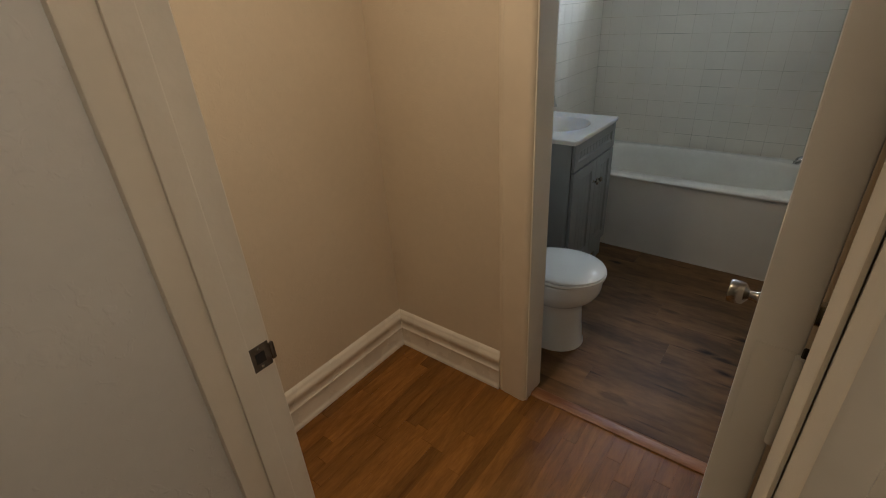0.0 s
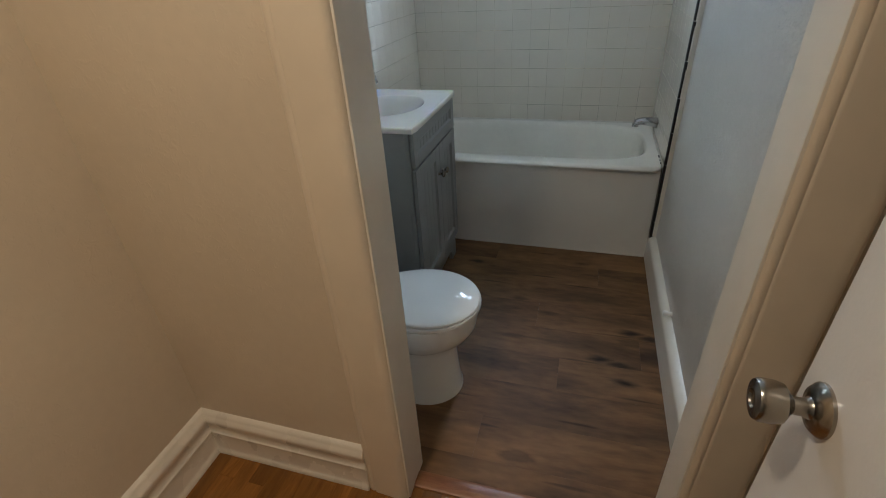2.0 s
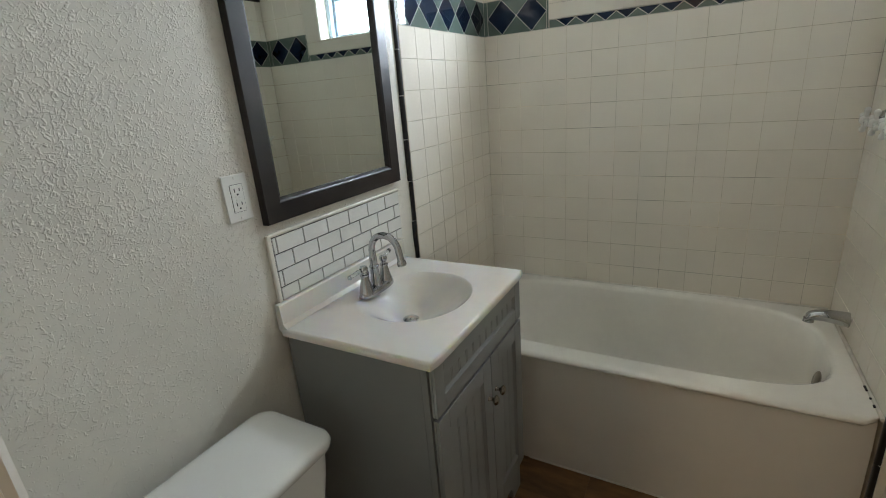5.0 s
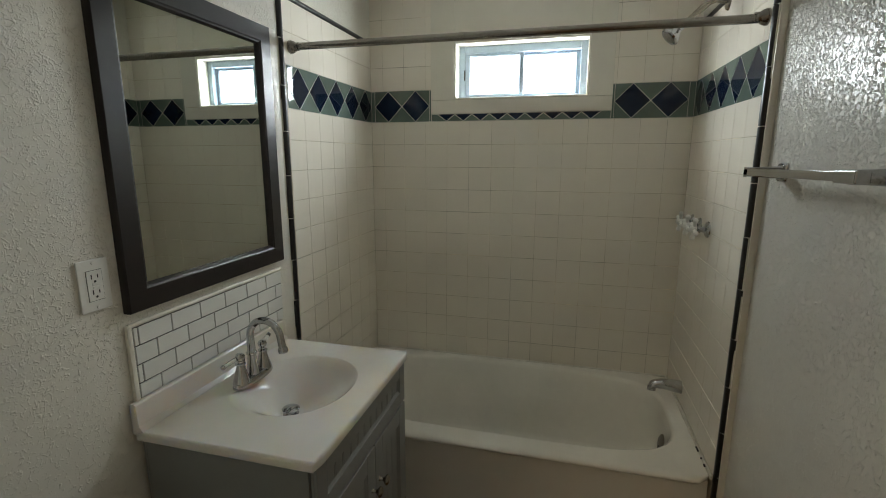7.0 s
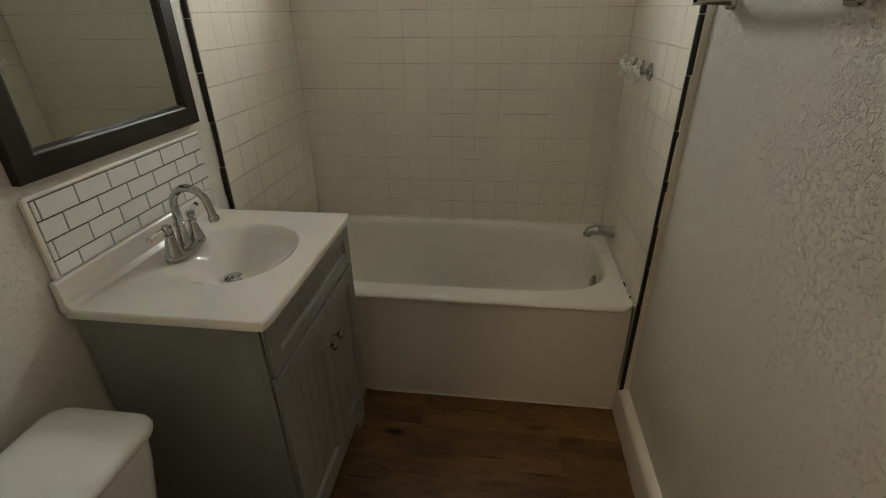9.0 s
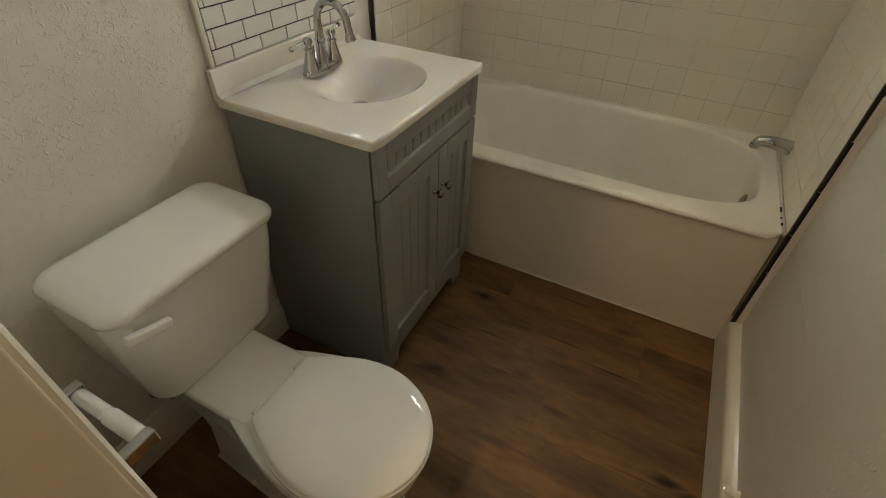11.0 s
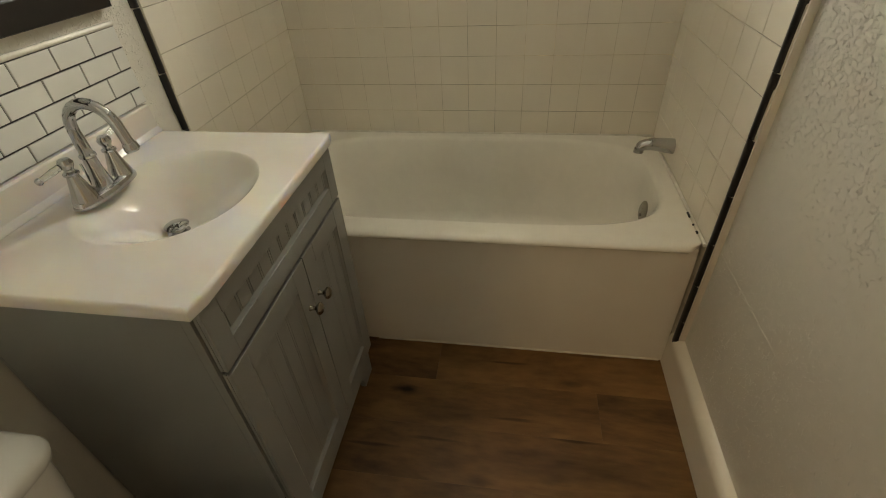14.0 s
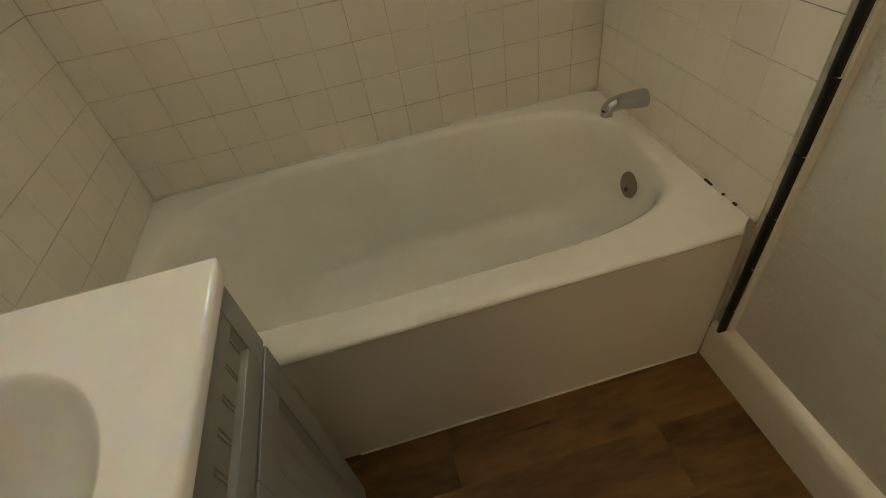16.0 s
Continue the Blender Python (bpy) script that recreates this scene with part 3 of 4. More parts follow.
for z in (0.25, 1.28, 1.85):
    h = part("hinge", on_door(box(0.006, 0.035, -0.0008, 0.0, z - .045, z + .045, 0.0003)), M_DOOR, leaf, "painted-over hinge")
    part("hinge_knuckle", on_door(lathe([(0, 0), (.0045, 0), (.0045, .088), (0, .088)], pose(0.036, -0.003, z - .044), 12)), M_DOOR, h)

strike = thing("strike_plate", (NX0, 0.357, 0.985), "worn dark metal strike plate on the door frame", "strike plate")
bm = box(NX0, NX0 + .0022, 0.338, 0.382, 0.956, 1.012, 0.0008, 1)
part("plate", bm, M_DKSTEEL, strike)
part("lip", box(NX0 - .001, NX0 + .0022, 0.382, 0.392, 0.964, 1.004, 0.003, 3), M_DKSTEEL, strike)
part("hole", box(NX0 + .0012, NX0 + .0026, 0.350, 0.370, 0.972, 0.996), M_SLOT, strike, "dark latch hole")
for z in (0.963, 1.005):
    part("screw", lathe([(0, 0), (.003, 0), (.002, .001), (0, .001)], axis((NX0 + .0022, 0.360, z), (1, 0, 0)), 10), M_NICKEL, strike)

# ---- tub ----
tub = thing("bathtub", (0.745, 3.37, 0), "off-white enamelled alcove bathtub with a rolled front rim", "bathtub")
RIM = 0.517


def superloop(cx, cy, ax, ay, n, z, count=112):
    pts = []
    for i in range(count):
        a = 2 * math.pi * i / count
        c, s = math.cos(a), math.sin(a)
        r = (abs(c / ax) ** n + abs(s / ay) ** n) ** (-1 / n)
        pts.append(Vector((cx + r * c, cy + r * s, z)))
    return pts


def rectloop(x0, x1, y0, y1, z, ref):
    """The outline of a rectangle met by the same rays as the loop ref."""
    cx, cy = (x0 + x1) / 2, (y0 + y1) / 2
    out = []
    for p in ref:
        dx, dy = p.x - cx, p.y - cy
        k = min((x1 - cx) / abs(dx) if abs(dx) > 1e-9 else 1e9, (y1 - cy) / abs(dy) if abs(dy) > 1e-9 else 1e9)
        out.append(Vector((cx + dx * k, cy + dy * k, z)))
    return out


ref = superloop(0.745, 3.372, 0.70, 0.34, 3.2, 0)
X0, X1, Y0, Y1 = 0.001, 1.489, 2.981, 3.753
loops = [rectloop(X0 + .01, X1 - .01, Y0 + .014, Y1, RIM - .022, ref), rectloop(X0, X1, Y0 + .003, Y1, RIM - .020, ref), rectloop(X0, X1, Y0, Y1, RIM - .013, ref),
         rectloop(X0, X1, Y0 + .003, Y1, RIM - .006, ref), rectloop(X0, X1, Y0 + .014, Y1, RIM, ref), rectloop(X0 + .01, X1 - .01, Y0 + .03, Y1 - .01, RIM + .002, ref)]
for cx, cy, ax, ay, n, z in ((.752, 3.392, .694, .324, 4.2, RIM + .001), (.752, 3.392, .686, .317, 4.0, RIM - .004), (.756, 3.392, .674, .308, 3.8, RIM - .016),
                             (.766, 3.391, .660, .296, 3.6, RIM - .06), (.800, 3.390, .620, .276, 3.4, RIM - .16), (.825, 3.389, .588, .262, 3.2, RIM - .25),
                             (.825, 3.388, .545, .245, 2.9, RIM - .325), (.83, 3.387, .51, .22, 2.8, RIM - .36), (.83, 3.386, .40, .15, 2.6, RIM - .372), (.83, 3.386, .12, .05, 2.2, RIM - .376)):
    loops.append(superloop(cx, cy, ax, ay, n, z))
part("basin", rings(loops, close_start=False), M_ENAMEL, tub, angle=60)
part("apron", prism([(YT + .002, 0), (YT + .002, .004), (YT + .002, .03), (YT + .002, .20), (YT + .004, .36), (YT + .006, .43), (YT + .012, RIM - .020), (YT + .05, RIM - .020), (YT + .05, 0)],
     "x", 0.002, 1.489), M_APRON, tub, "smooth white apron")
part("overflow_plate", lathe([(0, 0), (.040, 0), (.040, .003), (.034, .007), (0, .008)], axis((1.418, 3.372, 0.388), (-1, 0, 0.16)), 28), M_STEEL, tub, "round chrome overflow plate")
part("overflow_lever", lathe([(0, 0), (.007, 0), (.006, .006), (0, .007)], axis((1.4105, 3.370, 0.374), (-1, 0, 0.16)), 14), M_DKSTEEL, tub, "small dark overflow lever")
part("drain", lathe([(0, 0), (.03, 0), (.03, .003), (0, .004)], pose(1.20, 3.386, 0.141), 24), M_CHROME, tub, "chrome drain")
structure("trim_tub_caulk", tube([(1.494, 3.0, RIM), (1.494, 3.15, RIM + .001), (1.494, 3.4, RIM), (1.494, 3.74, RIM)], [.006, .005, .007, .005], 8), M_CAULK, "cracked caulk line where the tub meets tile", "trim")
structure("trim_tub_caulk_back", tube([(0.005, 3.749, RIM + .002), (.7, 3.749, RIM + .002), (1.49, 3.749, RIM + .002)], .005, 8), M_CAULK, "caulk line along the back of the tub", "trim")
structure("trim_apron_caulk", tube([(0.45, 3.0, .002), (.9, 2.9995, .003), (1.48, 3.0, .002)], .0032, 6), M_CAULK, "white caulk line along the floor", "trim")
for y, l in ((3.155, .014), (3.06, .006), (3.10, .003)):
    structure("trim_caulk_gap", box(1.485, 1.4905, y - l, y + l, RIM + .0015, RIM + .0065, .001), M_SLOT, "dark gap in the caulk", "trim")

# spout
sp = thing("tub_spout", (1.5, 3.475, 0.60), "chrome tub spout on the tiled wall", "tub spout")
def oval(cx, y, z, ry, rz, n=20):
    return [Vector((cx, y + ry * math.cos(2 * math.pi * i / n), z + rz * math.sin(2 * math.pi * i / n))) for i in range(n)]
part("body", rings([oval(1.495, 3.475, .602, .026, .028), oval(1.46, 3.475, .606, .025, .026), oval(1.42, 3.475, .609, .023, .022), oval(1.395, 3.475, .606, .022, .020),
     oval(1.378, 3.475, .598, .020, .020), oval(1.37, 3.475, .590, .017, .018), oval(1.3685, 3.475, .584, .010, .010)]), M_CHROME, sp)
part("pipe", lathe([(0, 0), (.012, 0), (.012, .03), (0, .03)], axis((1.5, 3.475, .602), (-1, 0, 0)), 16), M_CAULK, sp, "caulked pipe stub")
part("outlet", lathe([(.017, 0), (.018, -.014), (.014, -.014), (.013, 0)], pose(1.380, 3.475, .592), 18), M_CHROME, sp)

# valves
valves = thing("shower_valves", (1.5, 3.49, 1.294), "three chrome shower valves with white porcelain cross handles", "shower valve")
for y in (3.365, 3.478, 3.591):
    o = (1.5, y, 1.294)
    e = part("escutcheon", lathe([(0, 0), (.031, 0), (.030, .004), (.022, .010), (.012, .014), (.010, .036), (.013, .040), (0, .040)], axis(o, (-1, 0, 0)), 24), M_CHROME, valves)
    hub = (1.452, y, 1.294)
    h = part("handle", lathe([(0, -.012), (.010, -.012), (.015, -.004), (.015, .008), (.009, .015), (0, .016)], axis(hub, (-1, 0, 0)), 18), M_PORCELAIN, valves, "white porcelain cross handle")
    for k in range(4):
        a = math.pi / 2 * k + 0.35
        d = Vector((0, math.cos(a), math.sin(a)))
        part("handle_arm", lathe([(0, 0), (.007, 0), (.0065, .016), (.0095, .024), (.0095, .031), (.005, .036), (0, .036)], axis(Vector(hub) + .008 * d, d), 12), M_PORCELAIN, h)

# shower head
sh = thing("wall_shower", (1.5, 3.42, 2.092), "chrome shower head on a bent arm", "wall shower")
part("arm", tube([(1.5, 3.42, 2.092), (1.46, 3.42, 2.102), (1.42, 3.42, 2.087), (1.37, 3.42, 2.037), (1.355, 3.42, 2.022)], .0085), M_NICKEL, sh)
part("flange", lathe([(0, 0), (.028, 0), (.024, .007), (.010, .010), (0, .010)], axis((1.5, 3.42, 2.092), (-1, 0, 0)), 22), M_NICKEL, sh)
hd = Vector((-.72, -.12, -.68))
part("head", lathe([(0, 0), (.011, 0), (.014, .010), (.013, .018), (.022, .030), (.034, .046), (.036, .056), (.033, .061), (.028, .060), (0, .059)], axis((1.357, 3.42, 2.025), hd), 26), M_CHROME, sh)
part("nozzle_face", lathe([(0, 0), (.026, 0), (.024, .002), (0, .002)], axis(Vector((1.357, 3.42, 2.025)) + hd.normalized() * .0595, hd), 24), M_STEEL, sh)
part("hose_bracket", tube([(1.47, 3.36, 2.117), (1.44, 3.37, 2.087), (1.40, 3.39, 2.052)], .004), M_NICKEL, sh)

# shower curtain rod
rod = thing("shower_rod", (0.75, 3.035, 1.942), "brushed steel shower curtain rod between the tiled walls", "shower rod")
part("rod", tube([(0.010, 3.035, 1.943), (.5, 3.035, 1.942), (1.49, 3.035, 1.939)], .0125, 18), M_STEEL, rod)
part("rod_sleeve", tube([(0.62, 3.035, 1.9424), (.64, 3.035, 1.942)], .0133, 18), M_STEEL, rod)
for x, s in ((0.0, 1), (1.5, -1)):
    part("end_flange", lathe([(0, 0), (.023, 0), (.023, .006), (.019, .016), (.0145, .022), (.0145, .034), (0, .034)], axis((x, 3.035, 1.942), (s, 0, 0)), 22), M_STEEL, rod)

# towel bar
tb = thing("towel_bar", (XW, 2.6, 1.52), "square chrome towel bar on the textured wall", "towel bar")


def sloped(bm):
    """The bar hangs a little higher at its near end."""
    for v in bm.verts:
        v.co.z += (2.845 - v.co.y) / .47 * .006
    return bm


def square(x, y, z, a, b, r):
    """Rounded square outline in a plane along the wall."""
    pts = []
    for sy, sz, t0 in ((1, 1, 0), (-1, 1, 90), (-1, -1, 180), (1, -1, 270)):
        for k in range(4):
            t = radians(t0 + 30 * k)
            pts.append(Vector((x, y + sy * (a - r) + r * math.cos(t), z + sz * (b - r) + r * math.sin(t))))
    return pts


part("bar", sloped(box(1.434, 1.452, 2.40, 2.872, 1.512, 1.530, .002)), M_CHROME, tb)
for y, s in ((2.845, 1), (2.388, -1)):
    post = part("post", sloped(rings([square(XW - .008, y, 1.521, .017, .018, .006), square(XW - .016, y, 1.521, .015, .016, .005),
                                      square(XW - .060, y + s * .010, 1.521, .012, .013, .003), square(XW - .084, y + s * .013, 1.521, .012, .0125, .003)])), M_CHROME, tb, angle=50)
    part("flange", sloped(rings([square(XW, y, 1.521, .024, .025, .009), square(XW - .004, y, 1.521, .024, .025, .009), square(XW - .009, y, 1.521, .021, .022, .008),
                                 square(XW - .010, y, 1.521, .016, .017, .006)])), M_CHROME, post, angle=50)
part("sleeve", sloped(box(1.431, 1.455, 2.362, 2.43, 1.509, 1.533, .004, 3)), M_CHROME, tb)

# ---- vanity ----
VY0, VY1, VX = 2.262, 2.850, 0.462
VT = .891
van = thing("vanity_cabinet", (0.23, 2.57, 0), "grey painted two-door shaker vanity cabinet", "vanity cabinet")
bm = box(0.02, VX - .019, VY0, VY0 + .016, 0, VT, .001)
part("side_panel", bm, M_GREY, van)
part("side_panel", box(0.02, VX - .019, VY1 - .016, VY1, 0, VT, .001), M_GREY, van)
part("bottom_panel", box(0.02, VX - .02, VY0 + .016, VY1 - .016, .10, .115), M_GREY, van)
part("back_panel", box(0.012, 0.02, VY0, VY1, .10, VT), M_GREY, van)
F0, F1 = VX - .019, VX - .001
part("face_stile", box(F0, F1, VY0, VY0 + .045, 0, VT, .001), M_GREY, van)
part("face_stile", box(F0, F1, VY1 - .045, VY1, 0, VT, .001), M_GREY, van)
part("toe_rail", prism([(VY0 + .045, .165), (VY0 + .045, 0), (VY0 + .078, 0), (VY0 + .081, .030), (VY0 + .092, .058), (VY0 + .11, .064), (VY1 - .11, .064), (VY1 - .092, .058), (VY1 - .079, .030), (VY1 - .076, 0), (VY1 - .045, 0), (VY1 - .045, .165)], "x", F0, F1), M_GREY, van)
part("top_rail", box(F0, F1, VY0 + .045, VY1 - .045, .715, VT, .001), M_GREY, van)
part("toe_board", box(F0 - .05, F0 - .04, VY0 + .016, VY1 - .016, 0, .10), M_GREY, van)


def shaker(name, y0, y1, z0, z1, stile, parent, deep=.0006):
    d = part(name, box(F1 + .0035, F1 + .010, y0, y1, z0, z1, .001), M_GREY, parent)
    x0, x1 = F1 + .010, F1 + .019
    for b in ((y0, y0 + stile, z0, z1), (y1 - stile, y1, z0, z1)):
        part("stile", box(x0, x1, *b, .0018), M_GREY, d)
    for b in ((y0 + stile, y1 - stile, z0, z0 + stile), (y0 + stile, y1 - stile, z1 - stile, z1)):
        part("rail", box(x0, x1, *b, .0018), M_GREY, d)
    # bevelled moulding round the sunk panel
    w = .009
    q0, q1, r0, r1 = y0 + stile, y1 - stile, z0 + stile, z1 - stile
    bm = bmesh.new()
    for poly in (((q0, r0), (q1, r0), (q1 - w, r0 + w), (q0 + w, r0 + w)), ((q1, r0), (q1, r1), (q1 - w, r1 - w), (q1 - w, r0 + w)),
                 ((q1, r1), (q0, r1), (q0 + w, r1 - w), (q1 - w, r1 - w)), ((q0, r1), (q0, r0), (q0 + w, r0 + w), (q0 + w, r1 - w))):
        vs = [bm.verts.new((x1 - .002 if k < 2 else x0 + .0005, u, v)) for k, (u, v) in enumerate(poly)]
        bm.faces.new(vs)
    bmesh.ops.recalc_face_normals(bm, faces=bm.faces)
    part("panel_moulding", bm, M_GREY, d)
    # beadboard: boards with a narrow bead between them
    n = max(2, round((q1 - q0 - 2 * w) / .044))
    step = (q1 - q0 - 2 * w) / n
    for k in range(n):
        u = q0 + w + step * k
        part("bead_board", box(x0, x0 + deep, u + .0022, u + step - .0062, r0 + w - .002, r1 - w + .002, deep * .4), M_GREY, d)
        part("bead", box(x0, x0 + deep, u + step - .0046, u + step + .0006, r0 + w - .002, r1 - w + .002, deep * .45), M_GREY, d)
    return d


shaker("false_drawer_front", VY0 + .004, VY1 - .004, .743, VT - .005, .045, van, .0020)
VM = 2.586
dl = shaker("door", VY0 + .004, VM - .0015, .142, .734, .055, van)
dr = shaker("door", VM + .0015, VY1 - .004, .142, .734, .055, van)
for d, y in ((dl, VM - .027), (dr, VM + .027)):
    part("knob", lathe([(0, 0), (.008, 0), (.006, .003), (.005, .012), (.009, .016), (.015, .021), (.0155, .025), (.011, .030), (0, .032)], axis((F1 + .019, y, .605), (1, 0, 0)), 20), M_NICKEL, d, "small nickel knob")

# one-piece counter with sunk oval bowl
top = thing("sink_countertop", (0.245, 2.56, .88), "cream cultured-marble sink top with an oval bowl", "sink")
TX0, TX1, TY0, TY1, TZ = 0.004, 0.491, 2.244, 2.858, 0.913
ref = superloop(.248, 2.572, .1, .1, 2, 0, 96)
loops = [rectloop(TX0, TX1, TY0, TY1, TZ - .022, ref), rectloop(TX0, TX1, TY0, TY1, TZ - .008, ref), rectloop(TX0 + .001, TX1 - .0025, TY0 + .0025, TY1 - .0025, TZ - .002, ref),
         rectloop(TX0 + .004, TX1 - .008, TY0 + .008, TY1 - .008, TZ, ref)]
CY = 2.566
for cx, ax, ay, z in ((.246, .174, .186, TZ), (.249, .169, .181, TZ - .0009), (.254, .160, .174, TZ - .0039), (.259, .149, .164, TZ - .0100), (.263, .130, .147, TZ - .0235), (.261, .107, .125, TZ - .0425), (.252, .082, .098, TZ - .0635),
                      (.240, .056, .067, TZ - .0845), (.228, .034, .038, TZ - .0995), (.222, .022, .022, TZ - .105)):
    loops.append(superloop(cx, CY, ax, ay, 2.1, z, 96))
part("counter", rings(loops, close_start=False), M_MARBLE, top, angle=60)
part("backsplash_lip", prism([(TX0, TZ - .01), (TX0, TZ + .065), (TX0 + .003, TZ + .069), (TX0 + .014, TZ + .069), (TX0 + .018, TZ + .065), (TX0 + .020, TZ + .012), (TX0 + .030, TZ + .001), (TX0 + .030, TZ - .01)], "y", TY0 + .002, TY1 - .002), M_MARBLE, top)
part("drain_stopper", lathe([(0, 0), (.027, 0), (.027, .002), (.015, .003), (.015, .013), (.024, .015), (.026, .019), (.020, .023), (0, .025)], pose(.222, CY, TZ - .107), 24), M_CHROME, top, "chrome pop-up stopper")

# faucet
fc = thing("faucet", (.112, 2.56, TZ), "chrome two-handle gooseneck faucet with clear levers", "faucet")
FX, FYC = .110, 2.556
pl = [[Vector((FX + rx * math.copysign(abs(math.cos(a)) ** .8, math.cos(a)), FYC + ry * math.sin(a), z)) for a in [2 * math.pi * i / 40 for i in range(40)]]
      for rx, ry, z in ((.029, .081, TZ), (.029, .081, TZ + .006), (.026, .078, TZ + .013), (.018, .070, TZ + .017), (.012, .06, TZ + .018))]
part("base_plate", rings(pl), M_CHROME, fc)
part("spout", tube([(FX, FYC, TZ + .012), (FX, FYC, TZ + .03), (FX, FYC, TZ + .055), (FX, FYC, TZ + .075), (FX, FYC, TZ + .11)] +
     [(FX + .050 - .050 * math.cos(a), FYC, TZ + .134 + .050 * math.sin(a)) for a in [math.pi * k / 12 for k in range(0, 12)]] + [(FX + .1035, FYC, TZ + .118), (FX + .106, FYC, TZ + .106)],
     [.020, .017, .0135, .0125, .0115] + [.0105] * 12 + [.0105, .011], 18), M_CHROME, fc)
part("spout_collar", lathe([(.013, 0), (.0155, .002), (.0155, .006), (.0125, .009)], pose(FX, FYC, TZ + .076), 20), M_CHROME, fc)
part("aerator", lathe([(.0105, 0), (.0135, .004), (.0145, .014), (.0125, .018), (0, .016)], axis((FX + .105, FYC, TZ + .110), (.16, 0, -1)), 20), M_CHROME, fc)
for s in (-1, 1):
    y = FYC + s * .051
    h = part("handle", lathe([(0, 0), (.0245, 0), (.0225, .008), (.017, .026), (.012, .046), (.0105, .052), (.014, .054), (.014, .058), (.009, .061), (.009, .066), (.0125, .071), (.0135, .078), (.010, .085), (0, .087)],
             pose(FX, y, TZ + .012), 22), M_CHROME, fc)
    d = Vector((-.25, s * .95, .12 if s > 0 else -.20)).normalized()
    o = Vector((FX, y, TZ + .089)) + .012 * d
    part("lever", lathe([(0, 0), (.006, 0), (.0065, .015), (.005, .040), (0, .040)], axis(o, d), 12), M_GLASS, h, "clear acrylic lever")
    part("lever_tip", lathe([(0, 0), (.007, 0), (.0075, .004), (.005, .008), (0, .009)], axis(o + .040 * d, d), 14), M_CHROME, h)
part("lift_rod", tube([(FX - .028, FYC, TZ + .01), (FX - .028, FYC, TZ + .06)], .0025, 8), M_CHROME, fc)

# backsplash of small subway tiles
SZ0, SZ1, SY0, SY1 = .983, 1.161, 2.279, 2.872
bs = structure("trim_backsplash", box(0.0, 0.007, SY0 - .008, SY1, SZ0, SZ1, .0005), M_DARKGROUT, "white subway-tile backsplash with dark grout", "backsplash")
structure("trim_backsplash_edge", tube([(0.006, SY0 - .012, SZ1 + .006), (0.006, 2.6, SZ1 + .006), (0.006, SY1, SZ1 + .004)], .0060, 10), M_BTRIM, "white edging along the top of the backsplash", "trim")
structure("trim_backsplash_end", box(0.0, 0.013, SY0 - .020, SY0 - .006, SZ0 - .002, SZ1 + .010, .004), M_BTRIM, "white caulked edge of the backsplash", "trim")

# mirror
mz0, mz1, my0, my1 = 1.199, 1.968, 2.266, 2.880
mir = thing("wall_mirror", (0.0, 2.593, mz0), "wall mirror in a wide dark espresso wooden frame", "mirror")
FW = .062
part("mirror_glass", box(.004, .010, my0 + FW - .006, my1 - FW + .006, mz0 + FW - .006, mz1 - FW + .006), M_MIRROR, mir)
for nm, quad in (("frame_bottom", ((my0, mz0), (my1, mz0), (my1 - FW, mz0 + FW), (my0 + FW, mz0 + FW))), ("frame_top", ((my1, mz1), (my0, mz1), (my0 + FW, mz1 - FW), (my1 - FW, mz1 - FW))),
                 ("frame_side", ((my0, mz1), (my0, mz0), (my0 + FW, mz0 + FW), (my0 + FW, mz1 - FW))), ("frame_side", ((my1, mz0), (my1, mz1), (my1 - FW, mz1 - FW), (my1 - FW, mz0 + FW)))):
    a, b, c, d = quad
    mixp = lambda p, q, k: (p[0] + (q[0] - p[0]) * k, p[1] + (q[1] - p[1]) * k)
    bm = bmesh.new()
    prof = ((0, 0.001), (0, .021), (.03, .0235), (.80, .0235), (.84, .021), (.90, .020), (1.0, .010), (1.0, .001))
    ends = [[bm.verts.new((x, *mixp(p, q, k))) for k, x in prof] for p, q in ((a, d), (b, c))]
    n = len(prof)
    for i in range(n):
        j = (i + 1) % n
        bm.faces.new((ends[0][i], ends[0][j], ends[1][j], ends[1][i]))
    bm.faces.new(ends[0])
    bm.faces.new(ends[1])
    bmesh.ops.recalc_face_normals(bm, faces=bm.faces)
    part(nm, bm, M_ESPRESSO, mir)

# outlet
ol = thing("wall_outlet", (0, 2.206, 1.285), "white duplex wall outlet with test buttons", "outlet")
part("cover_plate", box(0, .006, 2.171, 2.241, 1.228, 1.342, .003), M_PLASTIC, ol)
part("receptacle_gap", box(.0060, .0066, 2.1882, 2.2238, 1.2512, 1.3188), M_SLOT, ol, "thin dark gap round the receptacle")
rc = part("receptacle", box(.006, .0075, 2.189, 2.223, 1.252, 1.318, .0006), M_PLASTIC, ol)
for z in (1.268, 1.302):
    for y, hgt in ((2.199, .005), (2.213, .004)):
        part("slot", box(.0074, .0079, y - .0011, y + .0011, z - hgt + .003, z + hgt + .003), M_SLOT, rc)
    part("ground_hole", lathe([(0, 0), (.0026, 0), (.0026, .0005), (0, .0005)], axis((.0074, 2.206, z - .008), (1, 0, 0)), 12), M_SLOT, rc)
for z in (1.281, 1.289):
    part("button", box(.0074, .0086, 2.199, 2.213, z - .0028, z + .0028, .0005, 1), M_PLASTIC, rc)
for z in (1.236, 1.334):
    part("screw", lathe([(0, 0), (.0032, 0), (.0028, .001), (0, .0012)], axis((.006, 2.206, z), (1, 0, 0)), 12), M_PLASTIC, ol)

# ---- toilet ----
TYC, BYC = 1.902, 1.882
toi = thing("toilet", (0.42, TYC, 0), "white two-piece toilet with a closed lid", "toilet")


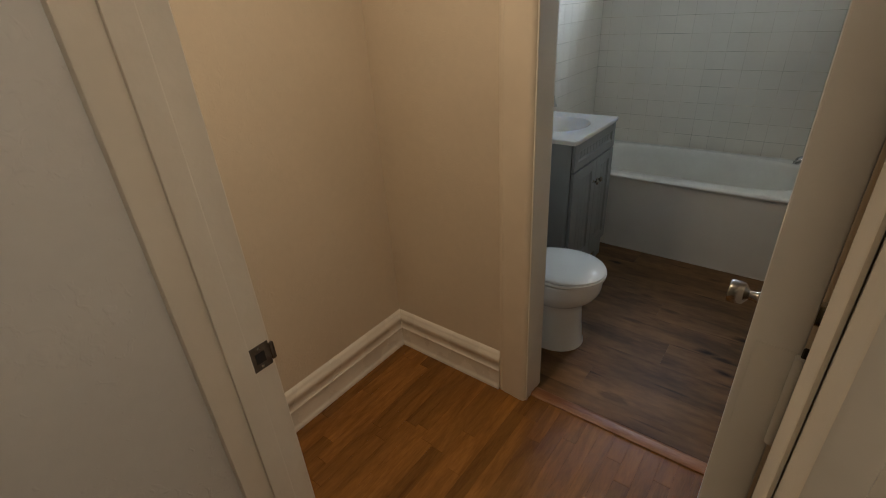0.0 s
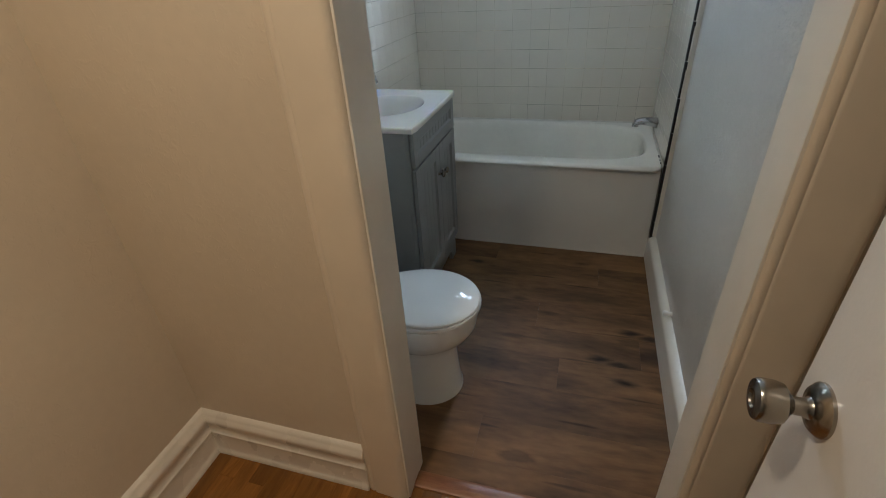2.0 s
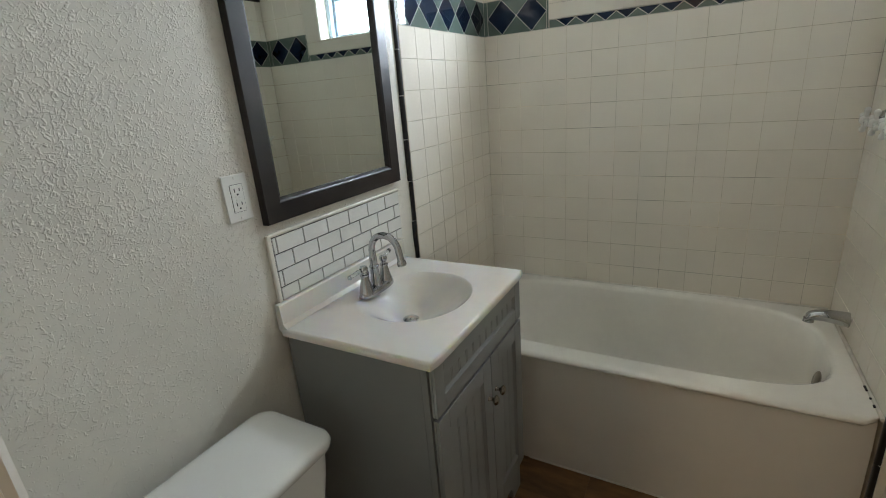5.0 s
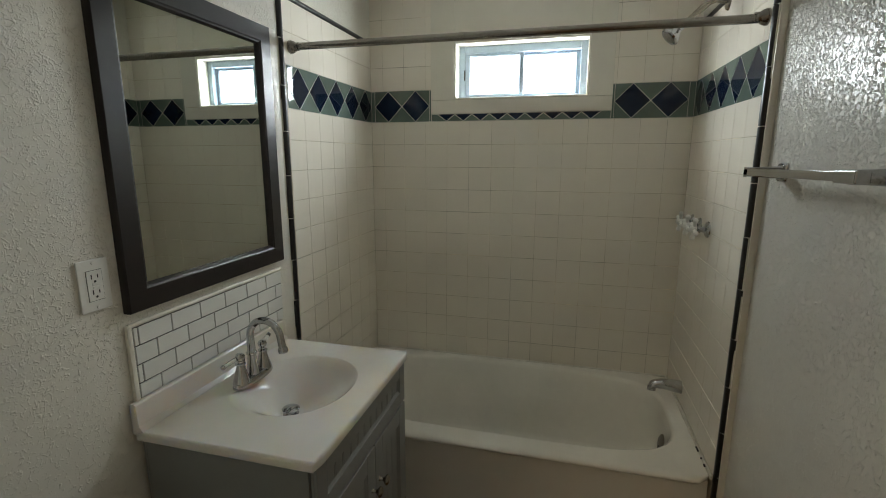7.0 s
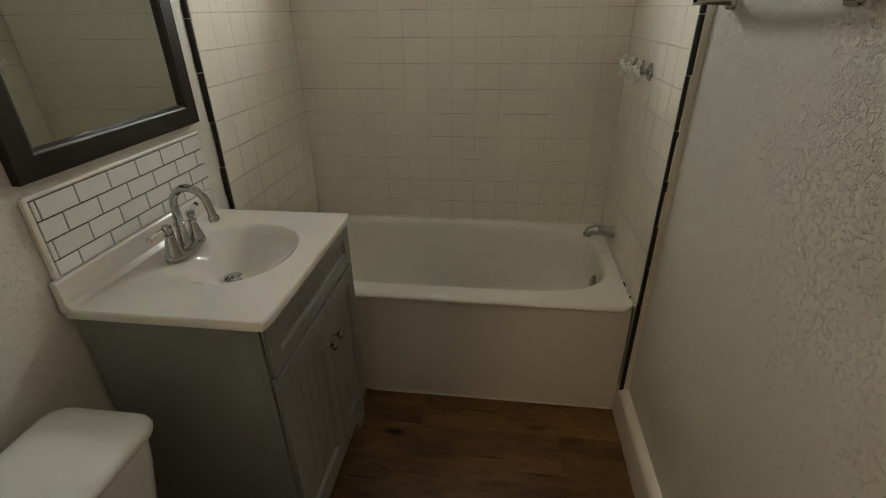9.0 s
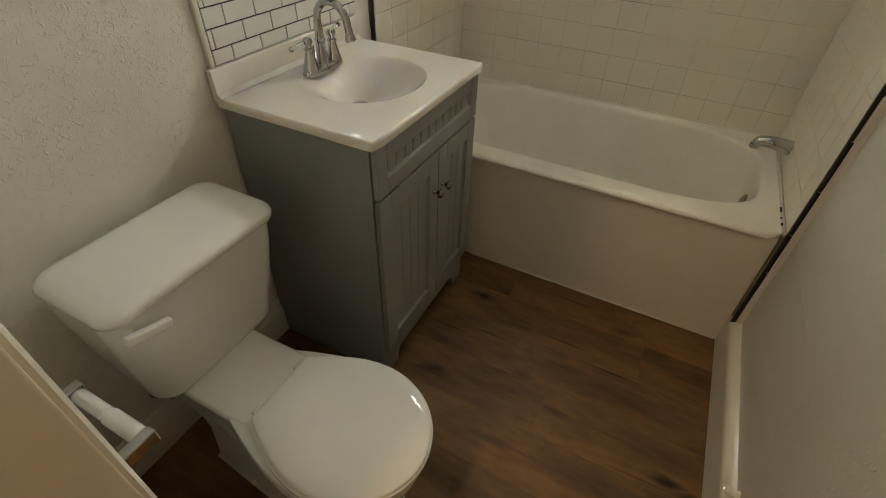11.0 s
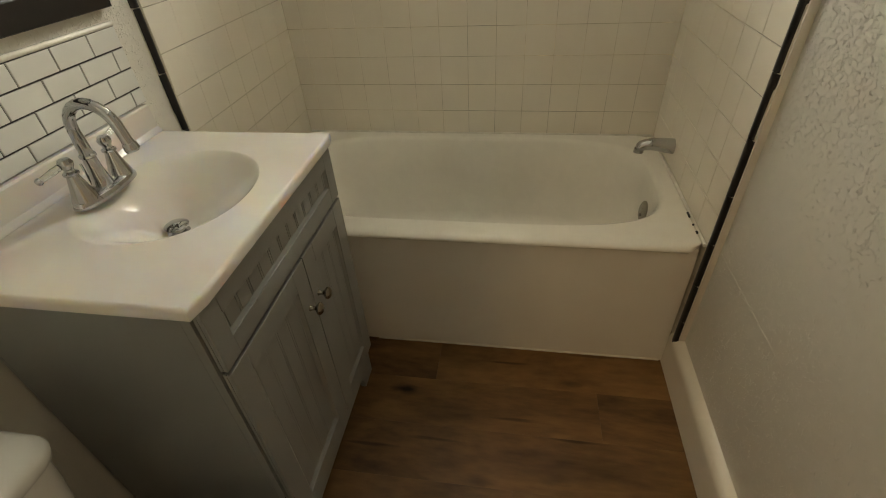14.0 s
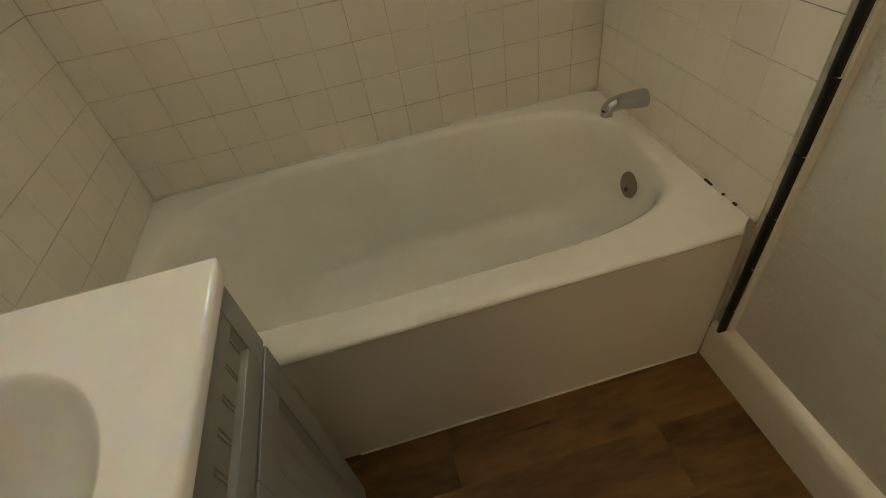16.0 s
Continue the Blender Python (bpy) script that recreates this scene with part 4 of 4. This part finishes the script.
def rrect(x0, x1, y0, y1, z, r, n=8):
    pts = []
    for cx, cy, a0 in ((x1 - r, y1 - r, 0), (x0 + r, y1 - r, 90), (x0 + r, y0 + r, 180), (x1 - r, y0 + r, 270)):
        for k in range(n + 1):
            a = radians(a0 + 90 * k / n)
            pts.append(Vector((cx + r * math.cos(a), cy + r * math.sin(a), z)))
    return pts


part("tank", rings([rrect(.075, .205, TYC - .147, TYC + .147, .376, .06), rrect(.065, .222, TYC - .167, TYC + .167, .389, .06), rrect(.052, .240, TYC - .180, TYC + .180, .424, .055),
     rrect(.046, .256, TYC - .197, TYC + .197, .555, .045), rrect(.042, .268, TYC - .208, TYC + .208, .66, .04), rrect(.042, .274, TYC - .213, TYC + .213, .733, .04)]), M_CHINA, toi, angle=60)
lidm = rings([rrect(.052, .282, TYC - .208, TYC + .208, .730, .04), rrect(.046, .292, TYC - .216, TYC + .216, .736, .045), rrect(.046, .294, TYC - .218, TYC + .218, .748, .045),
              rrect(.049, .291, TYC - .215, TYC + .215, .757, .045), rrect(.058, .281, TYC - .206, TYC + .206, .765, .045), rrect(.074, .262, TYC - .188, TYC + .188, .7695, .04), rrect(.10, .23, TYC - .15, TYC + .15, .7715, .03)])
part("tank_lid", lidm, M_CHINA, toi, angle=60)
bm = box(.280, .296, -.012, .080, -.010, .010, .004, 3)
bmesh.ops.transform(bm, matrix=Matrix.Translation((0, TYC - .186, .698)) @ Matrix.Rotation(radians(-17), 4, "X"), verts=bm.verts)
lev = part("flush_lever", bm, M_PLASTIC, toi, "white flush lever")
part("lever_hub", lathe([(0, 0), (.012, 0), (.011, .008), (0, .009)], axis((.270, TYC - .182, .701), (1, 0, 0)), 16), M_PLASTIC, lev)


def lid_outline(xb, xf, hb, hw, z, n=40):
    """Seat and lid: straight back edge, shoulders, round front."""
    cx = xf - hw * 1.02
    pts = [Vector((xb, BYC - hb, z)), Vector((xb, BYC, z)), Vector((xb, BYC + hb, z))]
    x0 = cx - .018
    for k in range(1, 6):
        a = k / 6
        pts.append(Vector((xb + (x0 - xb) * a, BYC + hb + (hw - hb) * math.sin(a * math.pi / 2), z)))
    for k in range(n + 1):
        a = math.pi / 2 - math.pi * k / n
        pts.append(Vector((x0 + (xf - x0) * math.cos(a), BYC + hw * math.sin(a), z)))
    for k in range(5, 0, -1):
        a = k / 6
        pts.append(Vector((xb + (x0 - xb) * a, BYC - hb - (hw - hb) * math.sin(a * math.pi / 2), z)))
    return pts


def pedestal(xb, xf, hw, z):
    return lid_outline(xb, xf, hw * .80, hw, z)


bowl = [pedestal(.17, .742, .128, 0), pedestal(.17, .742, .128, .010), pedestal(.18, .736, .121, .022), pedestal(.19, .727, .114, .12), pedestal(.20, .722, .111, .21),
        pedestal(.21, .727, .114, .245), lid_outline(.24, .752, .094, .135, .265), lid_outline(.29, .783, .098, .157, .292), lid_outline(.33, .801, .102, .170, .325), lid_outline(.34, .805, .104, .173, .350),
        lid_outline(.34, .807, .104, .174, .385), lid_outline(.345, .803, .102, .171, .397), lid_outline(.37, .78, .09, .15, .401)]
part("bowl", rings(bowl), M_CHINA, toi, angle=60)
part("deck", rings([rrect(.17, .46, BYC - .104, BYC + .104, .0, .06), rrect(.17, .46, BYC - .100, BYC + .100, .02, .06), rrect(.17, .46, BYC - .092, BYC + .092, .10, .06), rrect(.15, .45, BYC - .092, BYC + .092, .22, .05), rrect(.11, .44, BYC - .102, BYC + .102, .32, .045), rrect(.08, .44, BYC - .110, BYC + .110, .372, .045), rrect(.08, .44, BYC - .113, BYC + .113, .396, .045), rrect(.09, .43, BYC - .104, BYC + .104, .4035, .04)]), M_CHINA, toi, angle=60)


part("seat", rings([lid_outline(.425, .812, .10, .168, .4035), lid_outline(.423, .820, .102, .174, .406), lid_outline(.423, .820, .102, .174, .4165), lid_outline(.425, .815, .10, .170, .4195)]), M_SEAT, toi)
part("lid", rings([lid_outline(.429, .811, .093, .163, .4215), lid_outline(.427, .817, .095, .168, .4230), lid_outline(.427, .8175, .095, .1685, .4262), lid_outline(.429, .815, .094, .166, .4295), lid_outline(.433, .809, .090, .161, .4320),
     lid_outline(.440, .799, .086, .152, .4353), lid_outline(.452, .785, .078, .139, .4389), lid_outline(.470, .764, .068, .120, .4425), lid_outline(.495, .735, .052, .092, .4457), lid_outline(.53, .69, .034, .058, .4476)]), M_SEAT, toi, angle=50)
for s in (-1, 1):
    part("hinge", lathe([(0, 0), (.008, 0), (.008, .024), (0, .024)], axis((.420, BYC + s * .07 - .012, .412), (0, 1, 0)), 14), M_SEAT, toi)
    part("bolt_cap", lathe([(0, 0), (.013, 0), (.012, .010), (.006, .015), (0, .016)], pose(.33, BYC + s * .105, .012), 14), M_PLASTIC, toi)

sv = thing("supply_valve", (0, 1.80, .22), "chrome water supply valve under the tank", "valve")
part("escutcheon", lathe([(0, 0), (.032, 0), (.030, .004), (.014, .010), (0, .010)], axis((0.0, 1.80, .215), (1, 0, 0)), 24), M_STEEL, sv)
part("stub", tube([(0, 1.80, .215), (.06, 1.80, .215)], .009), M_CHROME, sv)
part("hose", tube([(.055, 1.80, .215), (.065, 1.80, .25), (.075, 1.79, .31), (.08, 1.78, .385)], .006), M_STEEL, sv)

# paper holder
tp = thing("paper_holder", (.36, YD1, .66), "chrome toilet paper holder with a bare white roller", "paper holder")
PZ, PY = .645, 1.608
for x in (.250, .440):
    part("post", box(x - .011, x + .011, YD1, PY + .017, PZ - .016, PZ + .016, .004), M_CHROME, tp)
    part("base", box(x - .022, x + .022, YD1, YD1 + .008, PZ - .024, PZ + .024, .002), M_CHROME, tp)
part("roller", lathe([(0, 0), (.011, 0), (.0135, .003), (.0135, .082), (.0115, .084), (.0115, .087), (.0160, .089), (.0160, .166), (.012, .170), (0, .170)], axis((.260, PY, PZ), (1, 0, 0)), 22), M_PLASTIC, tp, "white plastic roller")

# door bumper on the wall just over the baseboard
db = thing("door_bumper", (XW, 2.29, .172), "small white rubber door bumper over the baseboard", "door bumper")
part("stem", lathe([(0, 0), (.011, 0), (.009, .004), (.008, .016), (.011, .017), (.0115, .030), (.008, .034), (0, .035)], axis((XW, 2.29, .172), (-1, 0, .05)), 18), M_PLASTIC, db)

# ---- pieces: tiles, planks ----
CACHE = {}


def slab(key, poly, plane, thick, material, bevel=.0007):
    """Mesh of a flat piece standing on a wall plane, made once and shared."""
    if key not in CACHE:
        CACHE[key] = mesh_from(prism(poly, plane, 0, thick, bevel), "tile", material, Vector((0, 0, 0)), 5)
    return CACHE[key]


rng = random.Random(4)
P, GU, GV = 0.1112, 0.0014, 0.0022


def tile_wall(parent, plane, d, out, u_lines, v_lines, keep=lambda a, b, c, e: True):
    for u0, u1 in zip(u_lines, u_lines[1:]):
        for v0, v1 in zip(v_lines, v_lines[1:]):
            w, h = u1 - u0 - (GU if plane == "y" else GU * .6), v1 - v0 - GV
            if w < .006 or h < .006 or not keep(u0, u1, v0, v1):
                continue
            me = slab((plane, out, round(w, 4), round(h, 4)), [(-w / 2, -h / 2), (w / 2, -h / 2), (w / 2, h / 2), (-w / 2, h / 2)], plane, out * T, M_TILE)
            u, v, base = (u0 + u1) / 2, (v0 + v1) / 2, d - out * T
            at = (base, u, v) if plane == "x" else (u, base, v)
            t = [rng.gauss(0, .0006) for _ in range(3)]
            t["xyz".index(plane)] = 0
            piece("tile", me, parent, at, t)


def lines(start, step, lo, hi):
    out = [lo]
    k = math.ceil((lo - start) / step)
    while start + k * step < hi - .004:
        if start + k * step > lo + .004:
            out.append(start + k * step)
        k += 1
    return out + [hi]


BZ0, BZ1 = 1.729, 1.879
ux = lines(.509, P, XL, XR)
zlow = lines(.617, P, RIM - .012, BZ0)
zhigh = [BZ1, BZ1 + P, BZ1 + 2 * P, BZ1 + 3 * P, BZ1 + 4 * P, 2.42]
tile_wall(alcove_back, "y", YB, -1, ux, zlow)
tile_wall(alcove_back, "y", YB, -1, lines(.2866, P, XL, .317), zhigh)
tile_wall(alcove_back, "y", YB, -1, lines(1.176, P, 1.161, XR), zhigh)
uy = lines(3.108, P, 2.990, YB)
zl = lines(.617, P, .13, BZ0)
tile_wall(alcove_left, "x", XL, 1, uy, zlow)
tile_wall(alcove_right, "x", XR, -1, uy, zl, lambda a, b, c, e: e > RIM - .01 or a < 3.0)
for wall, d, out in ((alcove_left, XL, 1), (alcove_right, XR, -1)):
    tile_wall(wall, "x", d, out, lines(3.05, P, 2.992, YB), [BZ1, BZ1 + P, BZ1 + 2 * P + .02])


for nm, b in (("trim_band_bed_left", (XL - .001, XL + .0002, 2.992, YB, BZ0, BZ1)), ("trim_band_bed_right", (XR - .0002, XR + .001, 2.992, YB, BZ0, BZ1)),
              ("trim_band_bed_back", (XL + .0002, XR - .0002, YB - .0002, YB + .001, BZ0, 1.765)), ("trim_band_bed_back_left", (XL + .0002,   .317, YB - .0002, YB + .001, 1.765, BZ1)), ("trim_band_bed_back_right", (1.161, XR - .0002, YB - .0002, YB + .001, 1.765, BZ1))):
    structure(nm, box(*b), M_BANDGROUT, "pale grout between the decorative tiles", "trim")


# decorative band: navy diamonds set in sage corners
def poly_piece(name, pts, plane, d, out, parent, material, inset=.0016):
    cu, cv = sum(p[0] for p in pts) / len(pts), sum(p[1] for p in pts) / len(pts)
    loc = []
    for u, v in pts:
        du, dv_ = u - cu, v - cv
        l = math.hypot(du, dv_)
        k = max(0.2, 1 - inset * 1.5 / l)
        loc.append((du * k, dv_ * k))
    key = (name, plane, out, material.name, tuple((round(a, 4), round(b, 4)) for a, b in loc))
    me = slab(key, loc, plane, out * (T + .0012), material, .0008)
    base = d - out * T
    piece(name, me, parent, (base, cu, cv) if plane == "x" else (cu, base, cv))


def diamond(parent, plane, d, out, u0, u1, half=""):
    um, vm = (u0 + u1) / 2, (BZ0 + BZ1) / 2
    poly_piece("diamond_tile", [(u0, vm), (um, BZ0), (u1, vm), (um, BZ1)], plane, d, out, parent, M_NAVY)
    for b in (BZ0, BZ1):
        if "a" in half:
            poly_piece("corner_tile", [(u0, b), (um, b), (u0, vm)], plane, d, out, parent, M_GREEN)
        if "b" in half:
            poly_piece("corner_tile", [(u1, b), (um, b), (u1, vm)], plane, d, out, parent, M_GREEN)
        else:
            poly_piece("corner_tile", [(um, b), (um + u1 - u0, b), (u1, vm)], plane, d, out, parent, M_GREEN)


for u0, u1 in ((.020, .164), (.164, .308), (1.170, 1.322), (1.322, 1.474)):
    diamond(alcove_back, "y", YB, -1, u0, u1, "a" if u0 in (.020, 1.170) else "b")
for u0, u1 in ((0.002, .019), (.309, .316), (1.1615, 1.169), (1.475, 1.498)):
    poly_piece("corner_tile", [(u0, BZ0), (u1, BZ0), (u1, BZ1), (u0, BZ1)], "y", YB, -1, alcove_back, M_GREEN)
for k in range(5):
    for wall, d, out in ((alcove_left, XL, 1), (alcove_right, XR, -1)):
        w = (YB - 3.0) / 5
        diamond(wall, "x", d, out, 3.0 + w * k, 3.0 + w * (k + 1), {0: "a", 4: "b"}.get(k, ""))
w = (1.116 - .352) / 9
for k in range(9):
    a = .352 + w * k
    poly_piece("small_triangle_tile", [(a + .001, 1.763), (a + w - .001, 1.763), (a + w / 2, 1.7305)], "y", YB, -1, alcove_back, M_NAVY, .0010)
    if k < 8:
        poly_piece("small_triangle_tile", [(a + w / 2 + .002, 1.7305), (a + w * 1.5 - .002, 1.7305), (a + w, 1.761)], "y", YB, -1, alcove_back, M_GREEN, .0010)
poly_piece("small_triangle_tile", [(.319, 1.7305), (.352 + w / 2 - .002, 1.7305), (.350, 1.763), (.319, 1.763)], "y", YB, -1, alcove_back, M_GREEN, .0010)
poly_piece("small_triangle_tile", [(1.116 - w / 2 + .002, 1.7305), (1.159, 1.7305), (1.159, 1.763), (1.118, 1.763)], "y", YB, -1, alcove_back, M_GREEN, .0010)

# black liner up the tile edges and along the top
structure("trim_liner_bed_right", box(XR - .0035, XR + .012, 2.9582, 2.981, .150, 2.11, .001), M_CAULK, "white caulk bed behind the black edge liner", "trim")
structure("trim_liner_bed_left", box(XL - .012, XL + .0035, 2.9582, 2.981, .138, 2.11, .001), M_CAULK, "white caulk bed behind the black edge liner", "trim")


def liner(parent, x, out, z0, length):
    key = ("liner", out, round(length, 4))
    if key not in CACHE:
        prof = [(-.0110, -.012), (-.0110, .003), (-.008, .0080), (-.002, .0110), (.006, .0110), (.0105, .007), (.0115, 0), (.0115, -.012)]
        CACHE[key] = mesh_from(prism([(out * b, a) for a, b in prof], "z", -length / 2 + .0015, length / 2 - .0015), "liner_tile", M_BLACK, Vector((0, 0, 0)), 60)
    zc = z0 + length / 2
    piece("liner_tile", CACHE[key], parent, (x + out * .0005, 2.969 + rng.gauss(0, .0005), zc), (rng.gauss(0, .003), 0, 0))


zs = [.130, .238] + [.393 + .1562 * k for k in range(11)] + [2.10]
for a, b in zip(zs, zs[1:]):
    liner(alcove_right, XR, -1, a, b - a)
    liner(alcove_left, XL, 1, a + .004, b - a)
for k in range(5):
    for wall, x, out in ((alcove_left, XL, 1), (alcove_right, XR, -1)):
        a, b = 2.99 + .153 * k, 2.99 + .153 * (k + 1) - .002
        key = ("hliner", out)
        if key not in CACHE:
            CACHE[key] = mesh_from(prism([(-.0095, 0), (-.007, .009), (0, .012), (.007, .009), (.0095, 0)], "y", -.0755, .0755), "liner_tile", M_BLACK, Vector((0, 0, 0)), 60)
            for v in CACHE[key].vertices:
                v.co = Vector((out * v.co.z, v.co.y, v.co.x))
        piece("liner_tile", CACHE[key], wall, (x - out * .002, (a + b) / 2, 2.107))

# subway tiles
rows_z = [SZ0, SZ1 - .141, SZ1 - .094, SZ1 - .047, SZ1]
for r in range(4):
    z0, z1 = rows_z[r], rows_z[r + 1]
    off = (.059, .0105, .059, .0095)[r]
    ys = lines(SY0 + off, .0992, SY0 - .004, SY1)
    for a, b in zip(ys, ys[1:]):
        w, h = b - a - .0036, z1 - z0 - .0036
        if w < .004:
            continue
        me = slab(("sub", round(w, 4), round(h, 4)), [(-w / 2, -h / 2), (w / 2, -h / 2), (w / 2, h / 2), (-w / 2, h / 2)], "x", .005, M_SUBWAY, .001)
        piece("subway_tile", me, bs, (.0055, (a + b) / 2, (z0 + z1) / 2))

# bathroom vinyl planks
fb = structure("floor_bath", box(XL, XR, 1.496, YT + .02, -.012, -.003), M_VINYL, "brown wood-look vinyl plank bathroom floor", "floor")
y, r = 1.496, 0
while y < YT + .004:
    w = .178 if r else .09
    xs = lines((.31, .85, .55, 1.10, .2, .98, .42, 1.25, .7)[r % 9], 1.22, XL, XR)
    for a, b in zip(xs, xs[1:]):
        y1 = min(y + w, YT + .004)
        bm = box(-(b - a) / 2 + .0001, (b - a) / 2 - .0001, -(y1 - y) / 2 + .0001, (y1 - y) / 2 - .0001, -.003, 0, .00025, 1)
        piece("plank", mesh_from(bm, "plank", M_VINYL, Vector((0, 0, 0)), 5), fb, ((a + b) / 2, (y + y1) / 2, 0))
    y += w
    r += 1

# hall oak boards
fh = structure("floor_hall", box(HX0, HX1, -.05, 1.438, -.012, -.006), M_THRESH, "honey-brown oak strip floor", "floor")
BW = .0578
x = .787 - BW * 15
k = 0
while x < HX1:
    y = 1.438
    first = True
    while y > 0.0:
        ln = rng.uniform(.28, .95) * (rng.random() if first else 1)
        ln = max(ln, .12)
        first = False
        a = max(y - ln, -.05)
        x0, x1 = max(x, HX0), min(x + BW, HX1)
        if x1 - x0 > .01:
            bm = box(-(x1 - x0) / 2 + .0002, (x1 - x0) / 2 - .0002, -(y - a) / 2 + .0004, (y - a) / 2 - .0004, -.006, 0, .0003, 1)
            piece("floorboard", mesh_from(bm, "floorboard", M_OAK, Vector((0, 0, 0)), 5), fh, ((x0 + x1) / 2, (y + a) / 2, 0))
        y = a
    x += BW
structure("floor_corridor", box(.635, 1.62, -3.0, -.0502, -.012, 0), M_OAK, "honey-brown oak corridor floor", "floor")
